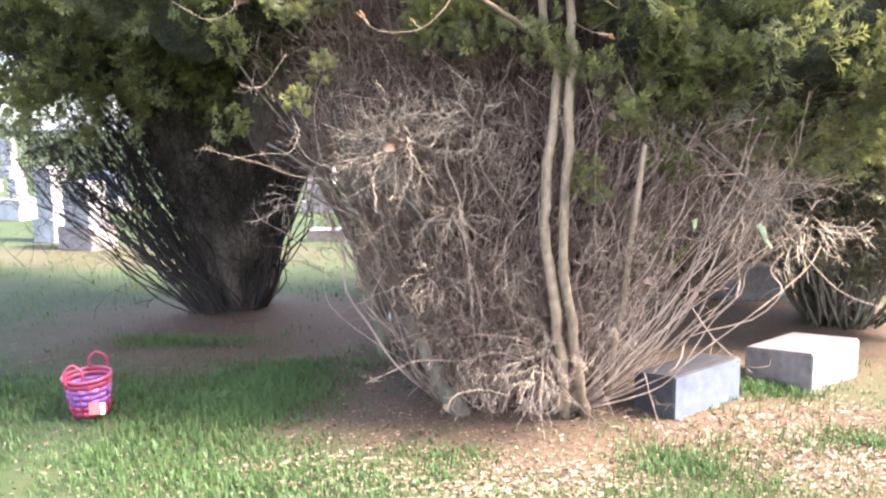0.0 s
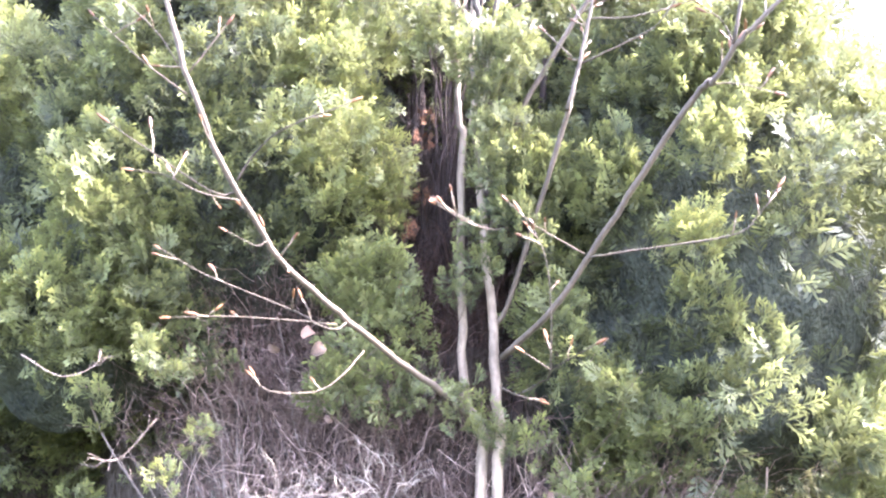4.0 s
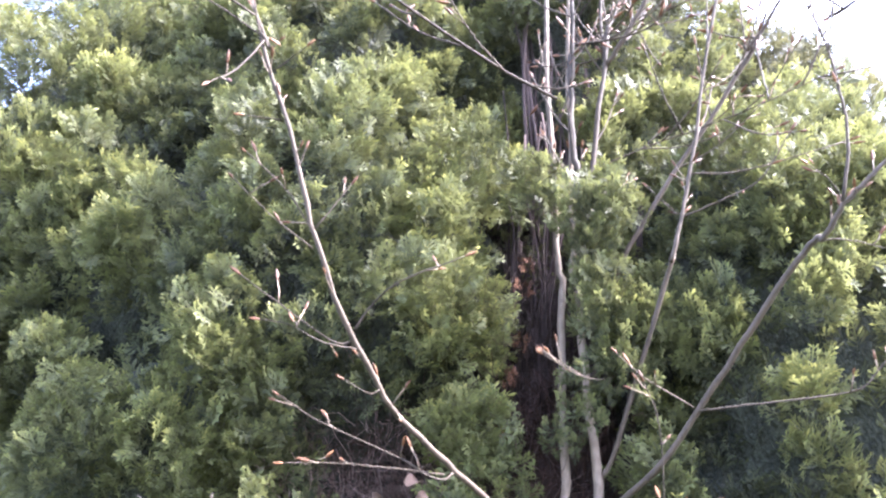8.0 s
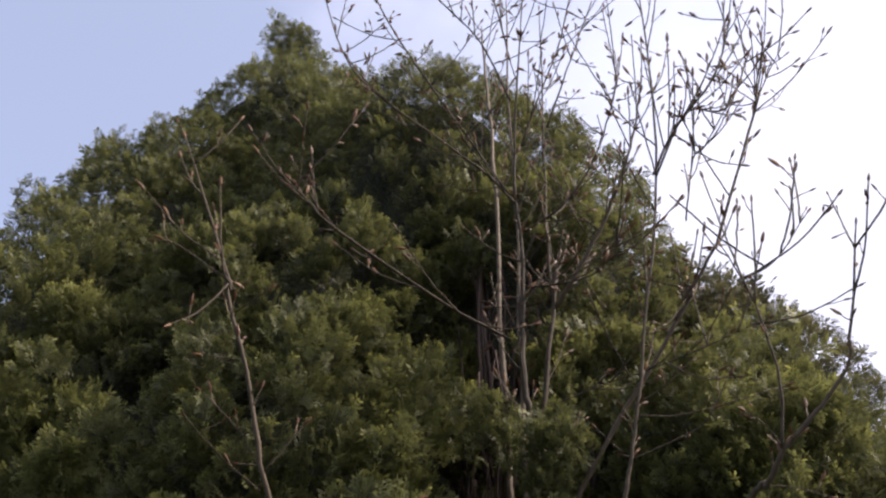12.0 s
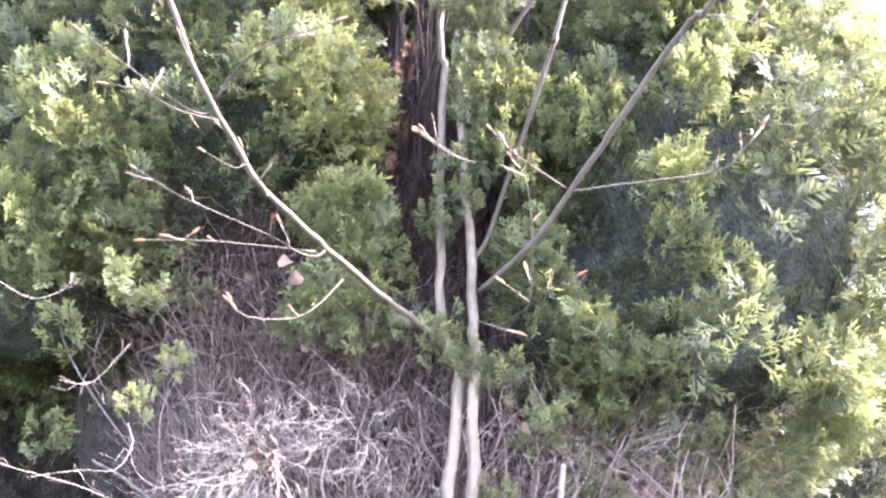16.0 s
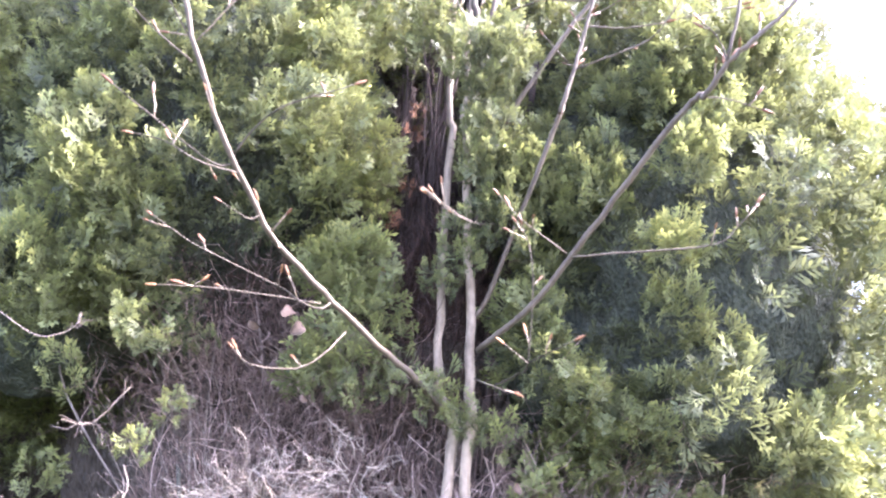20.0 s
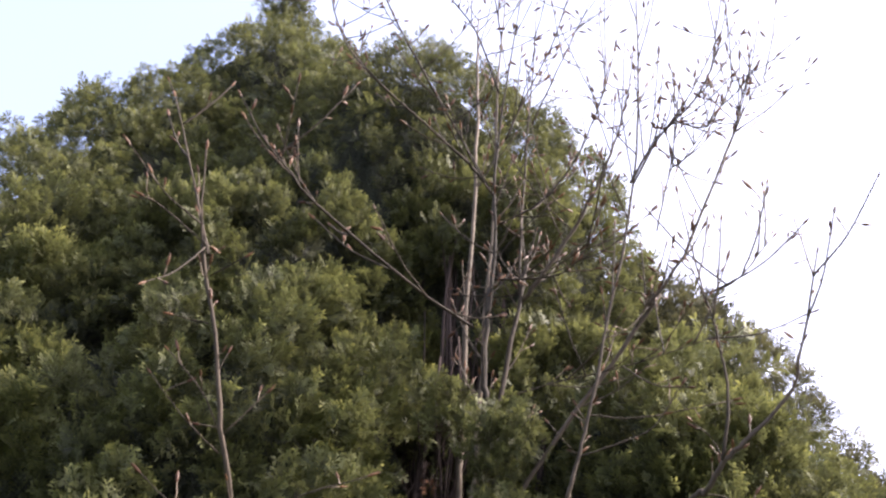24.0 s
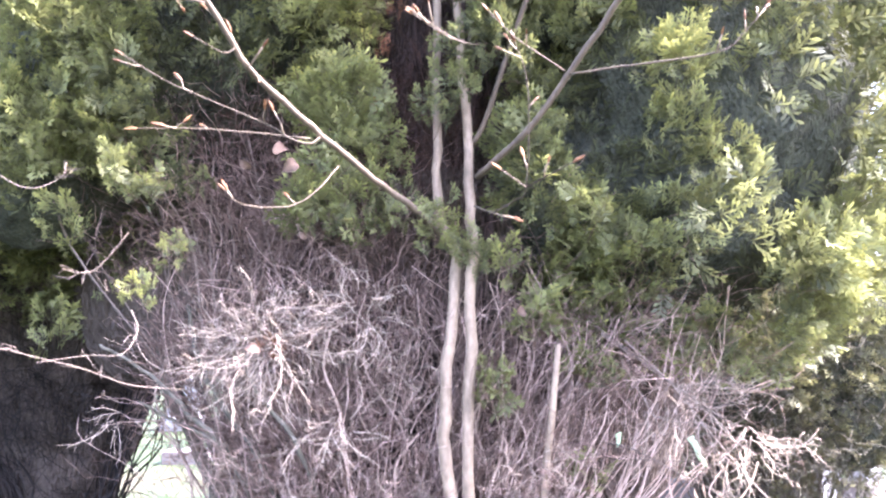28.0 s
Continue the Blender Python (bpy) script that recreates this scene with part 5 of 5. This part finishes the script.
headstone("headstone", (-2.6, 10.1, 0), 0, (0.52, 0.32, 0.15), None, "flat", GRANITE_DARK, GRANITE_BROWN, "low dark gravestone base in the lawn")
headstone("headstone", (-3.6, 13.6, 0), 0, (0.7, 0.4, 0.2), (0.5, 0.22, 0.65), "round", MARBLE, GRANITE, "white round-topped headstone on a grey plinth")
headstone("headstone", (-0.7, 5.1, 0), 10, (0.5, 0.22, 0.18), None, "flat", GRANITE, GRANITE, "small grey granite block behind the thicket")
headstone("headstone", (2.0, 6.6, 0), 25, (0.6, 0.3, 0.05), (0.5, 0.2, 0.24), "flat", GRANITE_DARK, GRANITE_DARK, "dark polished headstone in the shade under the trees")
headstone("headstone", (3.42, 6.8, 0), 20, (0.36, 0.24, 0.08), (0.2, 0.12, 0.43), "round", MARBLE, GRANITE, "small white marble headstone with a rounded top")
headstone("headstone", (3.92, 7.1, 0), 20, (0.3, 0.3, 0.18), (0.18, 0.18, 0.33), "cap", MARBLE, GRANITE_BROWN, "white marble pedestal stone on a brown plinth")

# ---- woven basket ----
PINK = mottled("pink_woven_plastic", (0.15, 0.012, 0.036), (0.23, 0.026, 0.062), 20.0, 0.45, 0.2, 6.0, 0.4)
PURPLE = mottled("purple_woven_plastic", (0.115, 0.04, 0.165), (0.15, 0.058, 0.185), 20.0, 0.45, 0.2, 6.0, 0.4)
RED = mottled("red_printed_card", (0.55, 0.05, 0.05), (0.72, 0.10, 0.09), 20.0, 0.5, 0.05, 6.0, 0.4)
WHITE = mottled("white_card", (0.72, 0.72, 0.72), (0.84, 0.84, 0.82), 20.0, 0.5, 0.05, 6.0, 0.4)


def ring(radius, z, thick, tall, sides=40, wave=0.0, phase=0.0):
    """A flat band bent into a ring, weaving in and out."""
    v, q = [], []
    for i in range(sides):
        a = 2 * math.pi * i / sides
        r = radius + wave * math.sin(a * sides / 4 + phase)
        for dr, dz in ((-thick, -tall), (thick, -tall), (thick, tall), (-thick, tall)):
            v.append(((r + dr) * math.cos(a), (r + dr) * math.sin(a), z + dz))
    for i in range(sides):
        k = (i + 1) % sides
        for c in range(4):
            d = (c + 1) % 4
            q.append((i * 4 + c, k * 4 + c, k * 4 + d, i * 4 + d))
    return mesh_np("band", np.array(v), [np.array(q)])


def basket(place):
    ob = thing("basket", place, "pink and purple woven plastic basket with two loop handles on grass", "basket")
    m = pose(*place, 3, -2, 20) @ Matrix.Scale(0.88, 4)
    for i in range(6):
        r = 0.112 + 0.0045 * i
        part("band", ring(r, 0.025 + 0.036 * i, 0.0025, 0.0172, 40, 0.003, i * math.pi), PURPLE if i in (2, 3, 4) else PINK, ob).matrix_basis = m
    part("rim", ring(0.141, 0.235, 0.005, 0.012, 48), PINK, ob, "bright pink rim").matrix_basis = m
    for i in range(14):
        a = 2 * math.pi * i / 14
        r = 0.1145 + 0.0015 * (1 if i % 2 else -1)
        v, q, t = tube([(r * math.cos(a), r * math.sin(a), 0.0), ((r + 0.012) * math.cos(a), (r + 0.012) * math.sin(a), 0.11), ((r + 0.025) * math.cos(a), (r + 0.025) * math.sin(a), 0.23)], 0.0042, 0.0042, 4)
        part("stake", mesh_np("stake", v, [q, t]), PINK, ob).matrix_basis = m
    floor = bmesh.new()
    bmesh.ops.create_cone(floor, cap_ends=True, segments=32, radius1=0.11, radius2=0.112, depth=0.012)
    part("bottom", floor, PINK, ob).matrix_basis = m @ Matrix.Translation((0, 0, 0.008))
    for side in (-1, 1):
        pts = [(side * 0.05 - 0.045, side * 0.13, 0.23), (side * 0.05 - 0.05, side * 0.125, 0.30), (side * 0.05, side * 0.115, 0.345), (side * 0.05 + 0.05, side * 0.125, 0.30), (side * 0.05 + 0.045, side * 0.13, 0.23)]
        v, q, t = tube(spline(pts, 6), 0.008, 0.008, 8)
        part("handle", mesh_np("handle", v, [q, t], smooth=True), PINK, ob, "pink loop handle").matrix_basis = m
    return ob


basket((-2.25, 3.5, 0.012))


def box_mesh(w, d, h, bevel=0.003):
    bm = bmesh.new()
    bmesh.ops.create_cube(bm, size=1)
    for v in bm.verts:
        v.co = Vector((v.co.x * w, v.co.y * d, (v.co.z + 0.5) * h))
    bmesh.ops.bevel(bm, geom=bm.edges[:], offset=bevel, segments=1, affect="EDGES")
    return bm


card = thing("small_carton", (-2.15, 3.36, 0.01), "small red and white carton leaning on the basket", "box")
part("body", box_mesh(0.055, 0.02, 0.06), RED, card).matrix_basis = pose(-2.15, 3.36, 0.05, -12, 0, 15)
part("white_panel", box_mesh(0.018, 0.021, 0.058), WHITE, card).matrix_basis = pose(-2.112, 3.37, 0.05, -12, 0, 15)

# ---- leaves and scraps caught in the twigs ----
def curled_leaf(size, rng):
    v = []
    for i in range(6):
        s = i / 5
        w = size * 0.36 * math.sin(math.pi * min(1, 0.12 + s * 0.86)) * rng.uniform(0.8, 1.2)
        bend = size * 0.25 * math.sin(s * 2.6)
        v += [(-w, s * size, bend + w * 0.5), (0, s * size, bend), (w, s * size, bend + w * rng.uniform(0.2, 0.8))]
    q = []
    for i in range(5):
        for c in range(2):
            a = i * 3 + c
            q.append((a, a + 1, a + 4, a + 3))
    return mesh_np("dry_leaf", np.array(v), [np.array(q)], smooth=True)


rng = np.random.default_rng(9)
LEAF_SPOTS = (((-0.47, 3.28, 2.17), 0.085), ((-0.43, 3.27, 2.10), 0.07), ((-0.34, 3.28, 1.84), 0.04), ((-0.5, 3.2, 1.41), 0.06), ((0.5, 3.3, 1.53), 0.05), ((-0.7, 3.35, 0.72), 0.08), ((0.7, 3.4, 0.75), 0.06), ((-0.56, 3.3, 2.12), 0.05))
for spot, size in LEAF_SPOTS:
    ob = part("dry_leaf", curled_leaf(size, rng), DRY, main_tree, "curled dry tan leaf")
    ob.matrix_basis = Matrix.Translation(spot) @ Euler([rng.uniform(-1, 1) + 1.2, rng.uniform(-1, 1), rng.uniform(0, 6)]).to_matrix().to_4x4()
RIBBON = mottled("pale_green_plastic_tape", (0.26, 0.34, 0.17), (0.40, 0.48, 0.30), 12.0, 0.4, 0.1, 6.0, 0.4)


def tape_scrap(points, half, label):
    line = spline(points, 4)
    n = len(line)
    wide = np.linspace(1.0, 0.45, n)[:, None] * np.array((half, 0, half * 0.4))
    thick = np.array((0, 0.002, 0))
    v = np.vstack([line + wide, line - wide, line + wide + thick, line - wide + thick])
    i = np.arange(n - 1)
    q = np.vstack([np.stack([i, i + 1, n + i + 1, n + i], -1), np.stack([2 * n + i, 3 * n + i, 3 * n + i + 1, 2 * n + i + 1], -1), np.stack([i, 2 * n + i, 2 * n + i + 1, i + 1], -1), np.stack([n + i, n + i + 1, 3 * n + i + 1, 3 * n + i], -1)])
    return tagged(part("tape_scrap", mesh_np("tape_scrap", v, [q], smooth=True), RIBBON, None), label, "litter", "tape scraps")


tape_scrap([(1.225, 3.60, 1.02), (1.245, 3.595, 0.985), (1.262, 3.60, 0.94), (1.29, 3.605, 0.90)], 0.015, "pale green strip of plastic tape caught on a dead branch")
tape_scrap([(0.915, 3.58, 1.045), (0.918, 3.585, 1.02), (0.912, 3.58, 0.99)], 0.013, "short pale yellow-green scrap of tape among dead twigs")

# ---- road and distance ----
ASPHALT = mottled("grey_asphalt", (0.16, 0.165, 0.18), (0.24, 0.245, 0.26), 3.0, 0.85, 0.3, 30.0, 0.3)
KERB = mottled("pale_concrete", (0.42, 0.41, 0.39), (0.6, 0.59, 0.57), 3.0, 0.85, 0.3, 12.0, 0.3)
road = bmesh.new()
bmesh.ops.create_cube(road, size=1)
for v in road.verts:
    v.co = Vector((v.co.x * 90, v.co.y * 8, v.co.z * 0.06))
tagged(part("road", road, ASPHALT, None, kind="structure"), "grey asphalt road beyond the lawn", "road").matrix_basis = pose(50, 17.6, 0.0, 0, 0, 0)
kerb = slab(90, 1.6, 0.12, 0.12, 0.02)
tagged(part("kerb", kerb, KERB, None, kind="structure"), "pale concrete kerb along the road", "kerb").matrix_basis = pose(50, 12.4, -0.06)
rng = np.random.default_rng(21)
poses = []
for k in range(60):
    a, d = rng.uniform(0, 2 * math.pi), rng.uniform(75, 120)
    size = rng.uniform(18, 34)
    poses.append(Matrix.Translation((d * math.cos(a), d * math.sin(a), rng.uniform(0, 5))) @ Matrix.Rotation(rng.uniform(0, 6), 4, "Z") @ Matrix.Scale(size, 4))
fv, ft, fg = joined_clumps(poses, rng, CLUMPS_FAR)
tagged(part("distant_woods", mesh_np("distant_woods", fv, [ft], fg), LEAF_OLD, None, kind="stuff"), "low hazy line of distant woods", "trees")

# ---- grass, litter ----
GRASS = leafy("grass_blades", (0.024, 0.045, 0.013), (0.048, 0.085, 0.025), (0.082, 0.13, 0.042), 0.38)
STRAW = mottled("straw_and_chips", (0.09, 0.058, 0.043), (0.23, 0.164, 0.125), 8.0, 0.9, 0.2, 6.0, 0.2, 0, 0.7)


def grass(count, centre, spread, tall, rng, most_bare):
    """Blades that thin out away from a centre, with bare and worn spots."""
    x, y = rng.normal(centre[0], spread[0], count), rng.normal(centre[1], spread[1], count)
    patch = np.array([noise.noise(Vector((a * 1.3, b * 1.3, 0.5))) + 0.5 * noise.noise(Vector((a * 4, b * 4, 3))) for a, b in zip(x, y)])
    keep = (bare_at(x, y) + 0.5 * rng.uniform(-1, 1, count) - 0.9 * patch < most_bare) & (patch > rng.uniform(-0.9, 0.25, count))
    x, y, patch = x[keep], y[keep], patch[keep]
    n = len(x)
    h = tall * rng.uniform(0.45, 1.15, n) * (1 + 0.5 * patch)
    a = rng.uniform(0, 2 * np.pi, n)
    w = rng.uniform(0.0018, 0.0038, n)
    lean = rng.uniform(0.1, 0.8, n) * h
    z = height_at(x, y) - 0.004
    sx, sy = -np.sin(a) * w, np.cos(a) * w
    lx, ly = np.cos(a) * lean, np.sin(a) * lean
    v = np.stack([np.stack([x - sx, y - sy, z], -1), np.stack([x + sx, y + sy, z], -1), np.stack([x + sx * 0.8 + lx * 0.35, y + sy * 0.8 + ly * 0.35, z + h * 0.6], -1), np.stack([x - sx * 0.8 + lx * 0.35, y - sy * 0.8 + ly * 0.35, z + h * 0.6], -1), np.stack([x + lx, y + ly, z + h], -1)], 1).reshape(-1, 3)
    i = np.arange(n) * 5
    tip = np.tile([0, 0, 0.6, 0.6, 1.0], n)
    return mesh_np("grass", v, [np.stack([i, i + 1, i + 2, i + 3], -1), np.stack([i + 3, i + 2, i + 4], -1)], tip)


rng = np.random.default_rng(31)
tagged(part("grass", grass(70000, (-0.5, 3.0), (1.9, 0.95), 0.048, rng, 0.48), GRASS, ground, kind="stuff"), "short spring lawn grass")
tagged(part("grass", grass(30000, (-1.0, 6.5), (4.5, 4.0), 0.06, rng, 0.42), GRASS, ground, kind="stuff"), "short spring lawn grass")

for spot, spread, count in (((-1.55, 4.35), (0.35, 0.14), 2600), ((-1.95, 3.9), (0.4, 0.2), 3500), ((-2.3, 4.9), (0.3, 0.1), 1600), ((-1.42, 4.0), (0.22, 0.16), 2600), ((-1.25, 3.6), (0.2, 0.12), 1500), ((-0.2, 3.1), (0.12, 0.06), 700), ((0.82, 3.12), (0.2, 0.1), 1500), ((1.75, 3.35), (0.2, 0.12), 1800), ((1.4, 4.15), (0.25, 0.08), 900)):
    tagged(part("grass_tuft", grass(count, spot, spread, 0.05, rng, 3.0), GRASS, ground, kind="stuff"), "sparse green grass in the bare soil")


def litter(count, centre, spread, rng):
    x, y = rng.normal(centre[0], spread[0], count), rng.normal(centre[1], spread[1], count)
    z = height_at(x, y) + rng.uniform(0.002, 0.008, count)
    a = rng.uniform(0, 2 * np.pi, count)
    l, w = rng.uniform(0.004, 0.015, count), rng.uniform(0.0012, 0.004, count)
    dx, dy = np.cos(a), np.sin(a)
    t = rng.uniform(-0.006, 0.006, (4, count))
    v = np.stack([np.stack([x + dx * l * i - dy * w * k, y + dy * l * i + dx * w * k, z + t[c]], -1) for c, (i, k) in enumerate(((-1, -1), (1, -0.7), (1, 0.8), (-1, 1)))], 1).reshape(-1, 3)
    i = np.arange(count) * 4
    return mesh_np("litter", v, [np.stack([i, i + 1, i + 2, i + 3], -1)])


tagged(part("leaf_litter", litter(5500, (1.5, 3.3), (0.55, 0.45), rng), STRAW, ground, kind="stuff"), "pale wood chips and dry scraps on the soil")
tagged(part("leaf_litter", litter(2500, (-0.2, 3.3), (0.9, 0.5), rng), STRAW, ground, kind="stuff"), "dry scraps and needles on the soil")
tagged(part("leaf_litter", litter(4500, (-0.1, 2.75), (0.8, 0.2), rng), STRAW, ground, kind="stuff"), "pale dead grass and scraps in the worn lawn")
tagged(part("leaf_litter", litter(2000, (-1.4, 4.4), (1.2, 0.8), rng), STRAW, ground, kind="stuff"), "dry scraps and needles on the soil")
